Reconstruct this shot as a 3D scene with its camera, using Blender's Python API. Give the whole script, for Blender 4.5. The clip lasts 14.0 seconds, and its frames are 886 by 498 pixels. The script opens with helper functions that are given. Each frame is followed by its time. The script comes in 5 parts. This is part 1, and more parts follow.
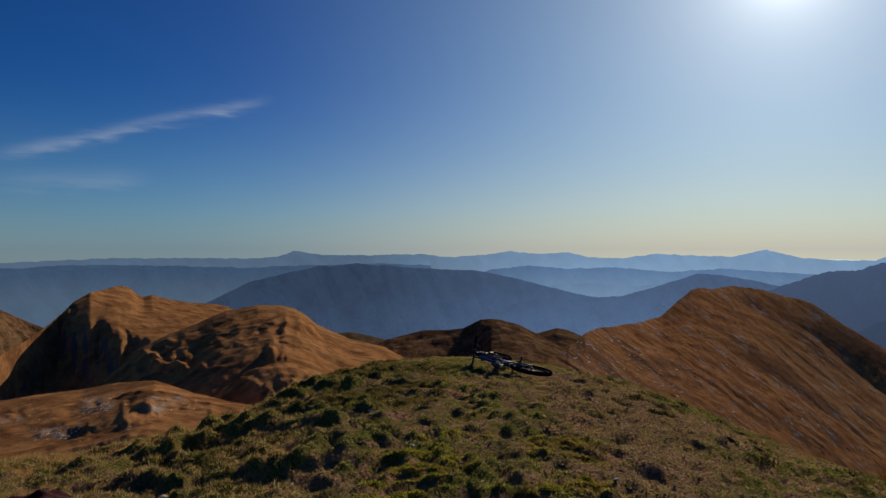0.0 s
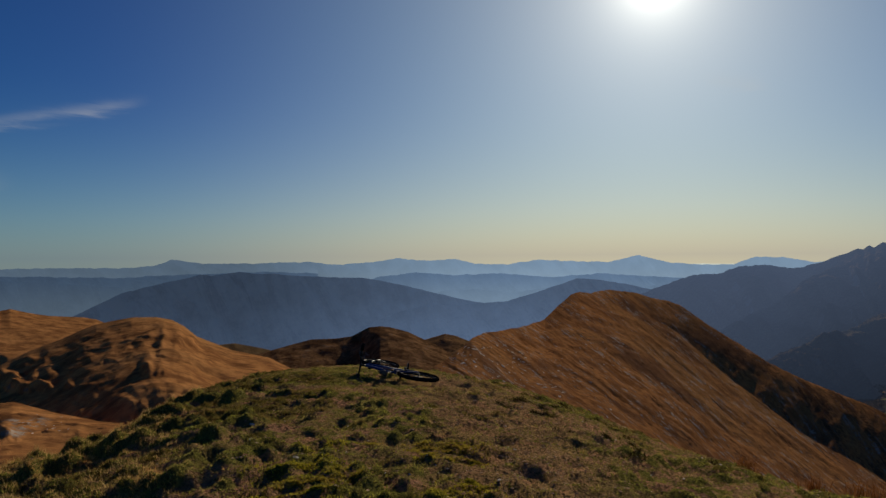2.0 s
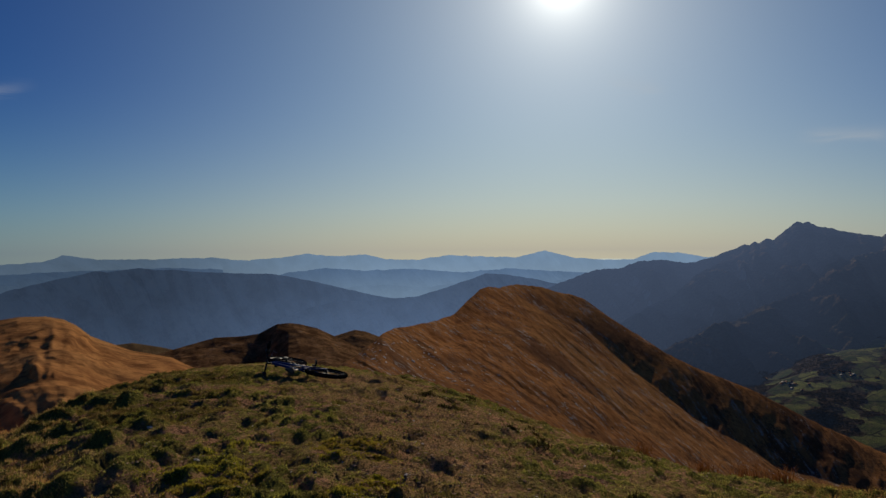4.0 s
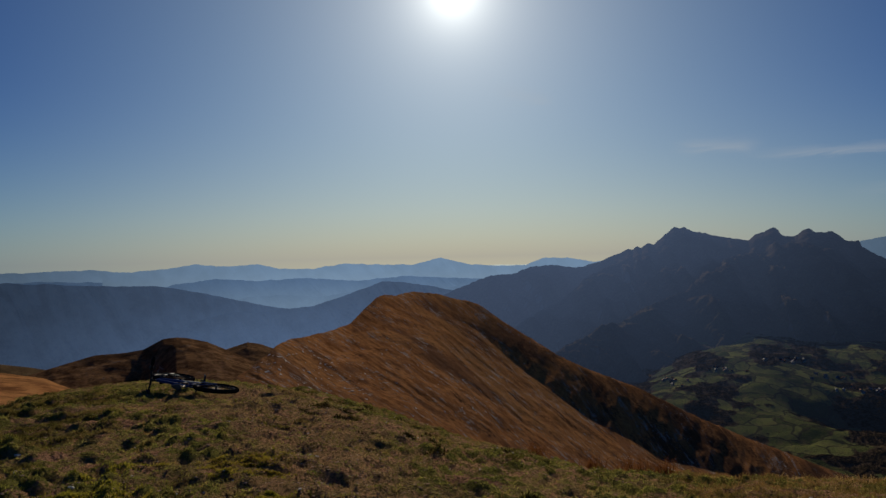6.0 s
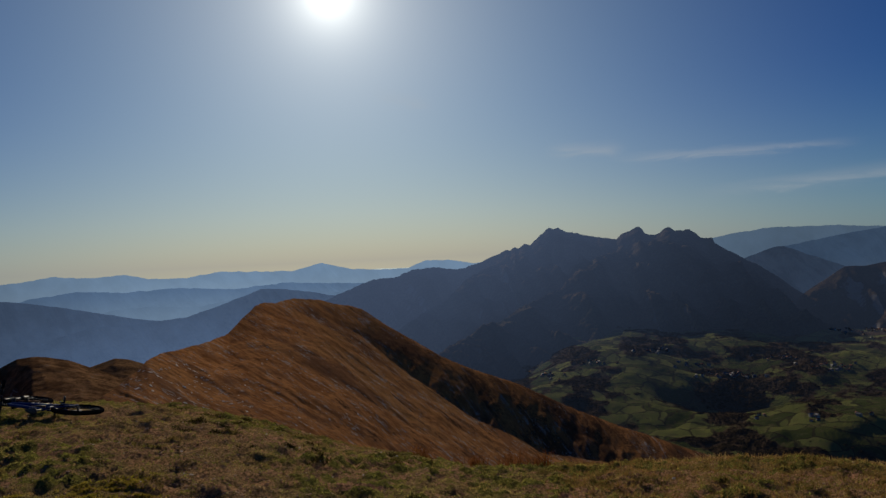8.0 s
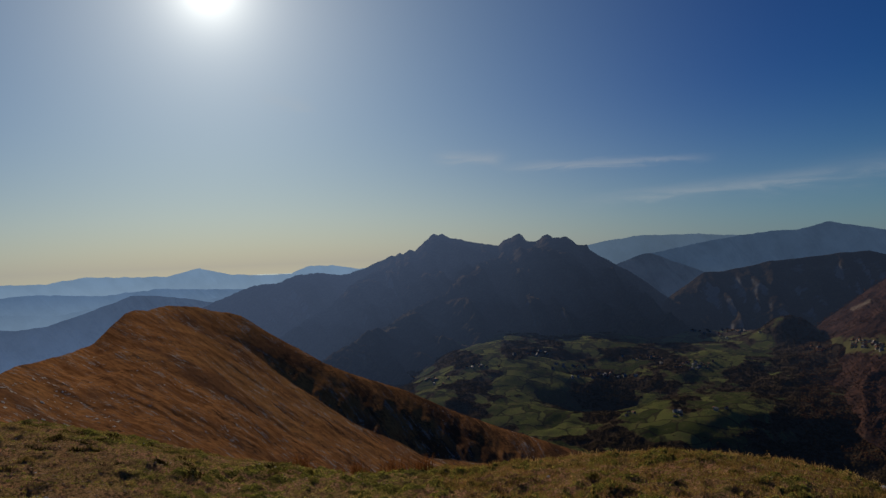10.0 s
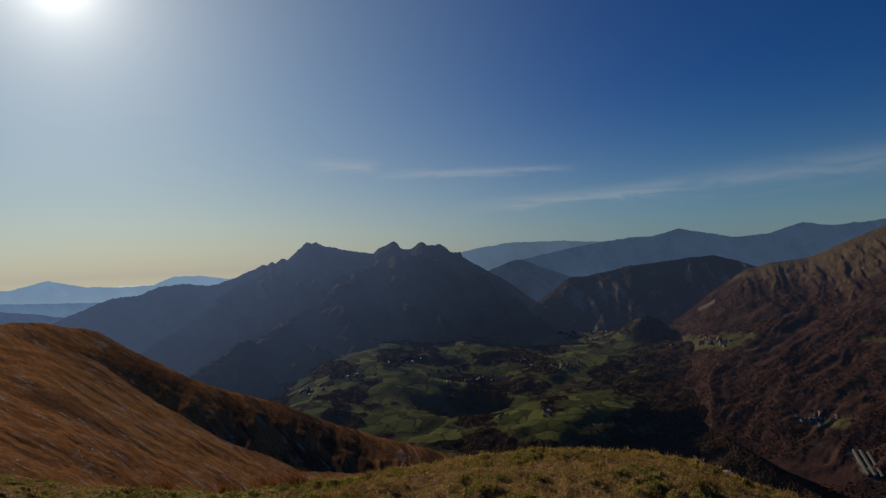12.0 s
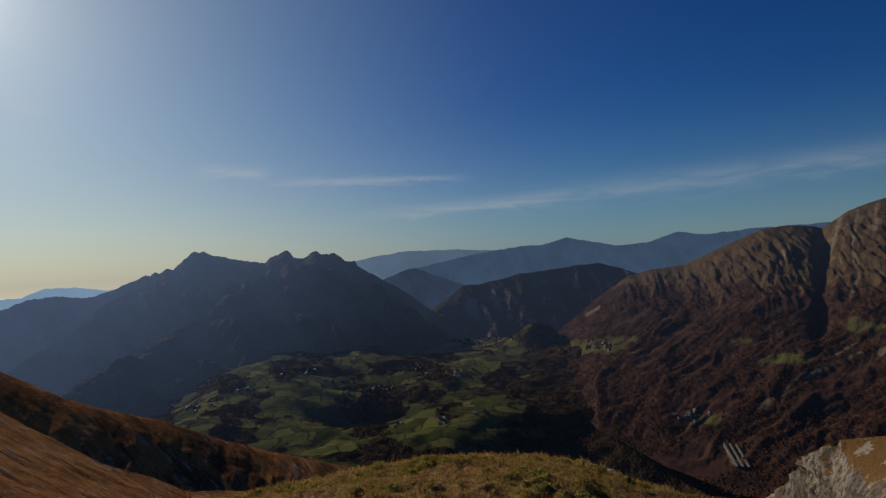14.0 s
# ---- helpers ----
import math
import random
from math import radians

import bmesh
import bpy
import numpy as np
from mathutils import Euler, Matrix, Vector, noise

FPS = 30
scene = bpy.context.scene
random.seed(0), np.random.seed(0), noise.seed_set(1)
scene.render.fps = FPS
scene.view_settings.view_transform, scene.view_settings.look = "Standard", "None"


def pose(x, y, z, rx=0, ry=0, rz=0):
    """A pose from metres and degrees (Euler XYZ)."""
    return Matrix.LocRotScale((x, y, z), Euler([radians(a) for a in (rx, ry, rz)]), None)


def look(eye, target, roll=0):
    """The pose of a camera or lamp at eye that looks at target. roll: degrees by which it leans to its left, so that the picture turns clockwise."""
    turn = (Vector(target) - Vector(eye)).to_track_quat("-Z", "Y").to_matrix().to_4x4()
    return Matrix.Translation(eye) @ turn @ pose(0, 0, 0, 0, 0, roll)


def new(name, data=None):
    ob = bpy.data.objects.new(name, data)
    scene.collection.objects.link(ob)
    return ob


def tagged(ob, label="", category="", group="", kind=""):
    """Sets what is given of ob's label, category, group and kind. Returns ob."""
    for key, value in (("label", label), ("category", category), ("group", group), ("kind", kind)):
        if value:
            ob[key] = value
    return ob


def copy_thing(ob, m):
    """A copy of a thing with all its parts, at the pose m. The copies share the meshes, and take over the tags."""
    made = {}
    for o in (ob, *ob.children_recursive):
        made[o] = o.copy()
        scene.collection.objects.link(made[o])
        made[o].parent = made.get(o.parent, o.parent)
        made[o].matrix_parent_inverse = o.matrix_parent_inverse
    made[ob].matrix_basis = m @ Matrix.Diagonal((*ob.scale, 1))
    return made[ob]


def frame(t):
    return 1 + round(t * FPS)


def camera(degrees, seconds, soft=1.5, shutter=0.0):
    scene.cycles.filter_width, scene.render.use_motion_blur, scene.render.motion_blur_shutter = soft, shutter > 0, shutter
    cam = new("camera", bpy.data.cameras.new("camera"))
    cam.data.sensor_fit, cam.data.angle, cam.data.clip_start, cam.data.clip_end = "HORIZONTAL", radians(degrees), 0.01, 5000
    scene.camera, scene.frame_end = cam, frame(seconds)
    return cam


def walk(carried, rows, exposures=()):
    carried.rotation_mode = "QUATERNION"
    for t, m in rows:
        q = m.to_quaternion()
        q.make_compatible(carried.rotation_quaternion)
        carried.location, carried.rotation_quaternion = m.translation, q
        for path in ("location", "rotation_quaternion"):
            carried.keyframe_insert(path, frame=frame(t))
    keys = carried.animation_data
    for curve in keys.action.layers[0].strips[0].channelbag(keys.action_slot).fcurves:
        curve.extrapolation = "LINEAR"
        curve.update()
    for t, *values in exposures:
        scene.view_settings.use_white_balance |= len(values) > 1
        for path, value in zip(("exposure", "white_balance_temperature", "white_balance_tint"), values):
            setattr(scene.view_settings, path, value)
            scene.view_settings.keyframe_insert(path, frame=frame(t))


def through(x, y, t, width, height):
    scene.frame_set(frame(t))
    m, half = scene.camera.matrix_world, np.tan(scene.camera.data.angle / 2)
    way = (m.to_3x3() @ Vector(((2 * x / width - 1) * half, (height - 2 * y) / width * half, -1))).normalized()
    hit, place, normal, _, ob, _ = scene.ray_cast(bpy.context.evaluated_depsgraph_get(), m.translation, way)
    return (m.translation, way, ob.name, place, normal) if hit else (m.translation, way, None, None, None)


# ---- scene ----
# The camera stands on a grassy summit and turns to the right. Ground under it is z = 0.
EYE = 1.65
cam = camera(65.0, 14.0, soft=1.4)
PATH = [
    (0.0, pose(0.000, 0.000, 1.650, 90.00, -0.00, -0.00)),
    (0.5, pose(0.007, -0.000, 1.650, 90.01, 0.16, -2.37)),
    (1.0, pose(0.015, -0.001, 1.650, 90.11, 0.36, -4.74)),
    (1.5, pose(0.022, -0.001, 1.650, 90.41, 0.48, -7.04)),
    (2.0, pose(0.029, -0.002, 1.650, 90.56, 0.41, -9.21)),
    (2.5, pose(0.033, -0.003, 1.650, 90.45, 0.62, -10.72)),
    (3.0, pose(0.040, -0.004, 1.650, 90.24, 0.58, -12.83)),
    (5.5, pose(0.069, -0.014, 1.650, 90.52, 0.84, -22.41)),
    (6.0, pose(0.076, -0.017, 1.650, 90.65, 1.24, -25.11)),
    (6.5, pose(0.084, -0.021, 1.650, 90.68, 1.68, -27.86)),
    (7.0, pose(0.091, -0.025, 1.650, 90.68, 2.09, -30.31)),
    (7.5, pose(0.097, -0.028, 1.650, 90.68, 2.39, -32.47)),
    (8.0, pose(0.103, -0.032, 1.650, 90.63, 2.65, -34.82)),
    (10.5, pose(0.131, -0.057, 1.650, 90.86, 2.50, -46.71)),
    (11.0, pose(0.136, -0.062, 1.650, 91.08, 2.73, -49.23)),
    (11.5, pose(0.142, -0.069, 1.650, 91.09, 2.99, -51.85)),
    (12.0, pose(0.147, -0.076, 1.650, 90.83, 3.08, -54.55)),
    (12.5, pose(0.151, -0.082, 1.650, 90.64, 3.03, -57.06)),
    (13.0, pose(0.155, -0.088, 1.650, 90.70, 3.10, -59.29)),
    (13.5, pose(0.158, -0.094, 1.650, 90.87, 3.27, -61.32)),
    (14.0, pose(0.161, -0.099, 1.650, 91.07, 3.38, -63.20)),
]
EXPOSURES = [(0.0, -0.56, 6300, 10), (1.5, -0.63, 7100, 10), (2.5, -0.72, 7050, 10), (5.5, -0.86, 6600, 10), (6.5, -0.91, 6600, 10), (11.0, -0.88, 6750, 10), (14.0, -0.72, 6800, 10)]
walk(cam, PATH, EXPOSURES)

# ---- sky and sun ----
SUN_BEARING, SUN_HEIGHT = 26.4, 21.0


def bearing(b, d, z):
    """A place by compass bearing (degrees right of +y), distance and height."""
    return Vector((d * math.sin(radians(b)), d * math.cos(radians(b)), z))


def N(tree, kind, inputs=None, **props):
    node = tree.nodes.new(kind)
    for key, value in props.items():
        setattr_plain(node, key, value)
    for key, value in (inputs or {}).items():
        if hasattr(value, "is_output"):
            tree.links.new(value, node.inputs[key])
        else:
            node.inputs[key].default_value = value
    return node


def setattr_plain(node, key, value):
    if key == "operation":
        node.operation = value
    elif key == "blend_type":
        node.blend_type = value
    elif key == "data_type":
        node.data_type = value
    elif key == "feature":
        node.feature = value
    elif key == "normalize":
        node.normalize = value
    elif key == "name":
        node.attribute_name = value
    elif key == "clamp":
        node.use_clamp = value


def M(tree, op, a, b=0.0, c=0.0, clamp=False):
    return N(tree, "ShaderNodeMath", {0: a, 1: b, 2: c}, operation=op, clamp=clamp).outputs[0]


def MIX(tree, fac, a, b, how="MIX"):
    n = N(tree, "ShaderNodeMix", data_type="RGBA", blend_type=how)
    for key, value in ((0, fac), (6, a), (7, b)):
        if hasattr(value, "is_output"):
            tree.links.new(value, n.inputs[key])
        else:
            n.inputs[key].default_value = value if key == 0 else (*value, 1)
    return n.outputs[2]


def RAMP(tree, fac, lo, hi, to_lo=0.0, to_hi=1.0):
    n = N(tree, "ShaderNodeMapRange", {0: fac, 1: lo, 2: hi, 3: to_lo, 4: to_hi})
    n.interpolation_type = "SMOOTHSTEP"
    return n.outputs[0]


def NOISE(tree, vec, scale, detail=4.0, rough=0.55, dist=0.0):
    return N(tree, "ShaderNodeTexNoise", {"Vector": vec, "Scale": scale, "Detail": detail, "Roughness": rough, "Distortion": dist}).outputs["Fac"]


# streaks of thin cirrus: bearing and height at both ends, width, strength
CIRRUS = [(-34, 6.2, -22.5, 9.4, 0.42, 0.24), (-26.5, 8.6, -13.2, 11.9, 0.40, 0.28), (-34, 4.6, -22, 5.4, 0.7, 0.12),
          (43, 8.2, 50.5, 7.8, 0.5, 0.28), (48, 7.15, 67, 6.75, 0.3, 0.36), (66, 4.5, 106, 6.2, 1.0, 0.18), (54, 4.0, 78, 4.9, 0.5, 0.28),
          (29, 13.4, 35, 12.2, 0.6, 0.14)]


def build_world():
    world = bpy.data.worlds.new("sky")
    scene.world = world
    world.use_nodes = True
    t = world.node_tree
    t.nodes.clear()
    sky = t.nodes.new("ShaderNodeTexSky")
    sky.sky_type, sky.sun_disc = "NISHITA", False
    sky.sun_elevation, sky.sun_rotation = radians(SUN_HEIGHT), radians(SUN_BEARING)
    sky.altitude, sky.air_density, sky.dust_density, sky.ozone_density = 1900, 1.0, 0.5, 2.0
    way = N(t, "ShaderNodeTexCoord").outputs["Generated"]
    sep = N(t, "ShaderNodeSeparateXYZ", {0: way})
    x, y, z = sep.outputs
    azim = M(t, "MULTIPLY", M(t, "ARCTAN2", x, y), 180 / math.pi)
    elev = M(t, "MULTIPLY", M(t, "ARCSINE", z), 180 / math.pi)
    # deeper, polarised blue away from the sun
    dot = N(t, "ShaderNodeVectorMath", {0: way, 1: bearing(SUN_BEARING, math.cos(radians(SUN_HEIGHT)), math.sin(radians(SUN_HEIGHT)))}, operation="DOT_PRODUCT").outputs["Value"]
    off = M(t, "MULTIPLY", M(t, "ARCCOSINE", M(t, "MINIMUM", dot, 0.99999)), 180 / math.pi)
    hue = N(t, "ShaderNodeHueSaturation", {"Saturation": SKY_SATURATION, "Color": sky.outputs[0]}).outputs[0]
    hue = MIX(t, 1.0, hue, (0.88, 1.0, 1.0), "MULTIPLY")
    far = RAMP(t, off, 6, 44)
    up = RAMP(t, elev, -9.0, 14)
    hue = MIX(t, M(t, "MULTIPLY", far, up), hue, SKY_DEEP, "MULTIPLY")
    # bright haze round the sun
    glow = M(t, "MULTIPLY", M(t, "POWER", 2.718, M(t, "MULTIPLY", off, -1 / 1.6)), GLOW[0])
    glow = M(t, "ADD", glow, M(t, "MULTIPLY", M(t, "POWER", 2.718, M(t, "MULTIPLY", off, -1 / 13.0)), GLOW[1]))
    disc = M(t, "MULTIPLY", M(t, "POWER", 2.718, M(t, "MULTIPLY", off, -1 / 4.5)), GLOW[2])
    glow = M(t, "ADD", glow, disc)
    col = MIX(t, 1.0, hue, N(t, "ShaderNodeVectorMath", {0: GLOW_TINT, "Scale": glow}, operation="SCALE").outputs[0], "ADD")
    # pale band of dust low over the plain
    band = M(t, "POWER", 2.718, M(t, "MULTIPLY", M(t, "ABSOLUTE", M(t, "SUBTRACT", elev, 0.0)), -1 / 5.4))
    warm = RAMP(t, off, 54, 16)
    col = MIX(t, M(t, "MULTIPLY", band, RAMP(t, off, 66, 14, 0.60, 0.95)), col, N(t, "ShaderNodeVectorMath", {0: MIX(t, warm, BAND_COOL, BAND_WARM), "Scale": 1.0}, operation="SCALE").outputs[0])
    # cirrus
    grid = N(t, "ShaderNodeCombineXYZ", {0: M(t, "MULTIPLY", azim, 0.16), 1: elev})
    wisps = NOISE(t, grid.outputs[0], 1.3, 6, 0.6, 0.6)
    total = None
    for b0, e0, b1, e1, w, k in CIRRUS:
        s = M(t, "DIVIDE", M(t, "SUBTRACT", azim, b0), b1 - b0)
        mid = M(t, "MULTIPLY_ADD", s, e1 - e0, e0)
        o = M(t, "DIVIDE", M(t, "SUBTRACT", M(t, "ADD", elev, M(t, "MULTIPLY_ADD", wisps, 1.4, -0.7)), mid), w)
        body = M(t, "POWER", 2.718, M(t, "MULTIPLY", M(t, "MULTIPLY", o, o), -1.0))
        ends = M(t, "MULTIPLY", RAMP(t, s, 0.0, 0.35), RAMP(t, s, 1.0, 0.7))
        one = M(t, "MULTIPLY", M(t, "MULTIPLY", body, ends), M(t, "MULTIPLY", RAMP(t, wisps, 0.3, 0.7, 0.35, 1.0), k))
        total = one if total is None else M(t, "ADD", total, one)
    col = MIX(t, M(t, "MINIMUM", total, 0.9), col, CLOUD)
    back = N(t, "ShaderNodeBackground", {"Color": col, "Strength": SKY_STRENGTH})
    out = t.nodes.new("ShaderNodeOutputWorld")
    t.links.new(back.outputs[0], out.inputs[0])


SKY_STRENGTH, SKY_SATURATION, SKY_DEEP = 0.085, 1.2, (0.06, 0.39, 0.80)
GLOW, GLOW_TINT = (26.0, 5.4, 8.0), (1.0, 0.99, 0.90)
BAND_COOL, BAND_WARM, CLOUD = (1.7, 3.0, 4.7), (8.7, 8.4, 7.2), (9.5, 9.8, 10.0)
build_world()

sun = new("sun", bpy.data.lights.new("sun", "SUN"))
sun.data.energy, sun.data.angle, sun.data.color = 5.0, radians(0.6), (1.0, 0.88, 0.70)
sun.matrix_world = look(bearing(SUN_BEARING, 100, 100 * math.tan(radians(SUN_HEIGHT))), (0, 0, 0))

# ---- materials ----
def material(name, rough=0.9):
    m = bpy.data.materials.new(name)
    m.use_nodes = True
    t = m.node_tree
    b = t.nodes["Principled BSDF"]
    b.inputs["Roughness"].default_value = rough
    b.inputs["Specular IOR Level"].default_value = 0.0
    return m, t, b


def place_of(t):
    return N(t, "ShaderNodeTexCoord").outputs["Object"]


def bump(t, b, height, strength, distance):
    n = N(t, "ShaderNodeBump", {"Height": height, "Strength": strength, "Distance": distance})
    t.links.new(n.outputs[0], b.inputs["Normal"])


def plain(name, colour, rough=0.6, metal=0.0, spec=0.5, coat=0.0, vary=0.15, scale=30.0):
    m, t, b = material(name, rough)
    n = NOISE(t, place_of(t), scale, 5)
    lo, hi = tuple(c * (1 - vary) for c in colour), tuple(min(1, c * (1 + vary)) for c in colour)
    t.links.new(MIX(t, n, lo, hi), b.inputs["Base Color"])
    t.links.new(RAMP(t, n, 0.3, 0.7, max(0.02, rough - 0.08), min(1, rough + 0.08)), b.inputs["Roughness"])
    b.inputs["Metallic"].default_value = metal
    b.inputs["Specular IOR Level"].default_value = spec
    b.inputs["Coat Weight"].default_value = coat
    return m


def slope_of(t):
    """How level the surface is: 1 flat, 0 upright."""
    return N(t, "ShaderNodeSeparateXYZ", {0: N(t, "ShaderNodeNewGeometry").outputs["Normal"]}).outputs[2]


def painted_haze(t, b):
    """Haze of far backdrops painted as emission, growing with distance from the summit."""
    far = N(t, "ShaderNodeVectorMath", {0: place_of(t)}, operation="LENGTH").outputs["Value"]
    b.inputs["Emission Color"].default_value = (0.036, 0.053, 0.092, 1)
    # this emission is turned up towards the sun's bearing
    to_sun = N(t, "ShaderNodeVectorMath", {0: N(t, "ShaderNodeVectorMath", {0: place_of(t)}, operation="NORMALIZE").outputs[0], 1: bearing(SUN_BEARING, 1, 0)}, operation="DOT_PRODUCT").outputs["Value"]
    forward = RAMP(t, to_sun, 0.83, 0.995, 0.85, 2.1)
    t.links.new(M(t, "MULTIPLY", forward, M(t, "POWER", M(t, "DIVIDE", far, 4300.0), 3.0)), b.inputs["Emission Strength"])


def attribute(t, name):
    return N(t, "ShaderNodeAttribute", name=name).outputs["Fac"]


def alpine_grass(name, lo, hi, dry, rock, rock_cut, grain, rock_amount, patch=0.02, streak=None, air=None, woods=None, mottle=0.6):
    """Autumn grass on a slope, with limestone breaking through on steep and scattered spots. streak: stretch of the marks
    along the fall line, from the slope's own run; woods: colours and upper height of forest on the lower slope."""
    m, t, b = material(name, 0.95)
    p = place_of(t)
    big = NOISE(t, p, patch, 5, 0.6)
    mid = NOISE(t, p, patch * 9, 6, 0.65)
    fine = NOISE(t, p, grain, 6, 0.7)
    if streak:
        run = N(t, "ShaderNodeMapping", {"Vector": N(t, "ShaderNodeTexCoord").outputs["UV"], "Scale": streak}).outputs[0]
        lines = NOISE(t, run, 1.0, 7, 0.68, 0.3)
        mid = M(t, "ADD", M(t, "MULTIPLY", mid, 0.5), M(t, "MULTIPLY", lines, 0.5))
        heath = NOISE(t, N(t, "ShaderNodeMapping", {"Vector": run, "Scale": (0.20, 0.9, 1.0)}).outputs[0], 1.0, 6, 0.65, 0.4)
    col = MIX(t, RAMP(t, mid, 0.35, 0.65), lo, hi)
    if streak:
        heath = M(t, "ADD", heath, M(t, "MULTIPLY", attribute(t, "shrub"), 0.29))
        col = MIX(t, RAMP(t, heath, 0.54, 0.70, 0, 0.65), col, tuple(c * 0.5 for c in lo))
    col = MIX(t, RAMP(t, big, 0.45, 0.7, 0, 0.7), col, dry)
    col = MIX(t, RAMP(t, fine, 0.4, 0.65, 0.0, mottle), col, tuple(c * 0.4 for c in lo))
    if woods:
        leaf = MIX(t, RAMP(t, NOISE(t, p, 0.02, 5, 0.7), 0.35, 0.65), woods[0], woods[1])
        height = N(t, "ShaderNodeSeparateXYZ", {0: p}).outputs[2]
        col = MIX(t, RAMP(t, M(t, "ADD", height, M(t, "MULTIPLY_ADD", mid, 420, -210)), woods[2], woods[2] - 60), col, leaf)
        col = MIX(t, attribute(t, "meadow"), col, MIX(t, fine, (0.06, 0.058, 0.02), (0.13, 0.115, 0.045)))
    steep = RAMP(t, M(t, "ADD", slope_of(t), M(t, "MULTIPLY_ADD", mid, 0.5, -0.25)), rock_cut, rock_cut - 0.14)
    spots = RAMP(t, M(t, "ADD", M(t, "MULTIPLY", mid, 0.6), M(t, "MULTIPLY", fine, 0.4)), 0.565, 0.63, 0, rock_amount)
    bare = M(t, "MAXIMUM", steep, spots)
    if woods:
        bare = M(t, "MAXIMUM", bare, M(t, "MULTIPLY", attribute(t, "bare"), RAMP(t, fine, 0.3, 0.6, 0.25, 0.75)))
    else:
        pale = M(t, "MULTIPLY", attribute(t, "bare"), RAMP(t, fine, 0.46, 0.58, 0, 0.85))
        bare = M(t, "MAXIMUM", bare, pale)
    stone = MIX(t, fine, tuple(c * 0.55 for c in rock), rock)
    if not woods:
        stone = MIX(t, pale, stone, (0.38, 0.34, 0.29))
    t.links.new(MIX(t, bare, col, stone), b.inputs["Base Color"])
    bump(t, b, M(t, "ADD", fine, M(t, "MULTIPLY", mid, 0.5 if streak else 1.5)), 0.4 if streak else 0.6, (0.12 if streak else 0.25) / grain)
    # air: the slope glows in the colour of the haze before it
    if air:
        painted_haze(t, b)
    return m


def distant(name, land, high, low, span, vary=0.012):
    """A far backdrop range; haze is painted as emission, more of it low down."""
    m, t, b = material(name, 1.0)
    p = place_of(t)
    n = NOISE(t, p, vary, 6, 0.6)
    # light and dark ribs of relief are painted into the land colour
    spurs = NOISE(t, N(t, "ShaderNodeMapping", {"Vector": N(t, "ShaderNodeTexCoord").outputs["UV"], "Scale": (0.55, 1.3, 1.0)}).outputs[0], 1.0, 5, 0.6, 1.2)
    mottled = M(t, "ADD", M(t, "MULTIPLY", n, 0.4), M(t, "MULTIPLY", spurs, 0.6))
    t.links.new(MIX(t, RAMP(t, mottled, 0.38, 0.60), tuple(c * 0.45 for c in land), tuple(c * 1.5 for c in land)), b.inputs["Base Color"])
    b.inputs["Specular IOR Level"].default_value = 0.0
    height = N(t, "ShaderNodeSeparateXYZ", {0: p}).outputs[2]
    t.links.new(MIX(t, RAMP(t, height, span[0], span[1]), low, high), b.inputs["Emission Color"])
    # the painted glow varies along the slope and rises towards the sun
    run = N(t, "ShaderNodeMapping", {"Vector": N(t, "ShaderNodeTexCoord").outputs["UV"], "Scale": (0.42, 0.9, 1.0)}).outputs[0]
    glow_noise = M(t, "ADD", M(t, "MULTIPLY", NOISE(t, run, 1.0, 3, 0.5, 0.9), 0.5), M(t, "MULTIPLY", NOISE(t, p, 0.008, 4, 0.55), 0.5))
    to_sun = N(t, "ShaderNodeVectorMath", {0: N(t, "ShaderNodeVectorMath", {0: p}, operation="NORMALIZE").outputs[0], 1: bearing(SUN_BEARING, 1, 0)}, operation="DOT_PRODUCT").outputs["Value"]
    t.links.new(M(t, "MULTIPLY", RAMP(t, to_sun, 0.82, 0.99, 0.95, 2.2), RAMP(t, glow_noise, 0.36, 0.64, 0.93, 1.05)), b.inputs["Emission Strength"])
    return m


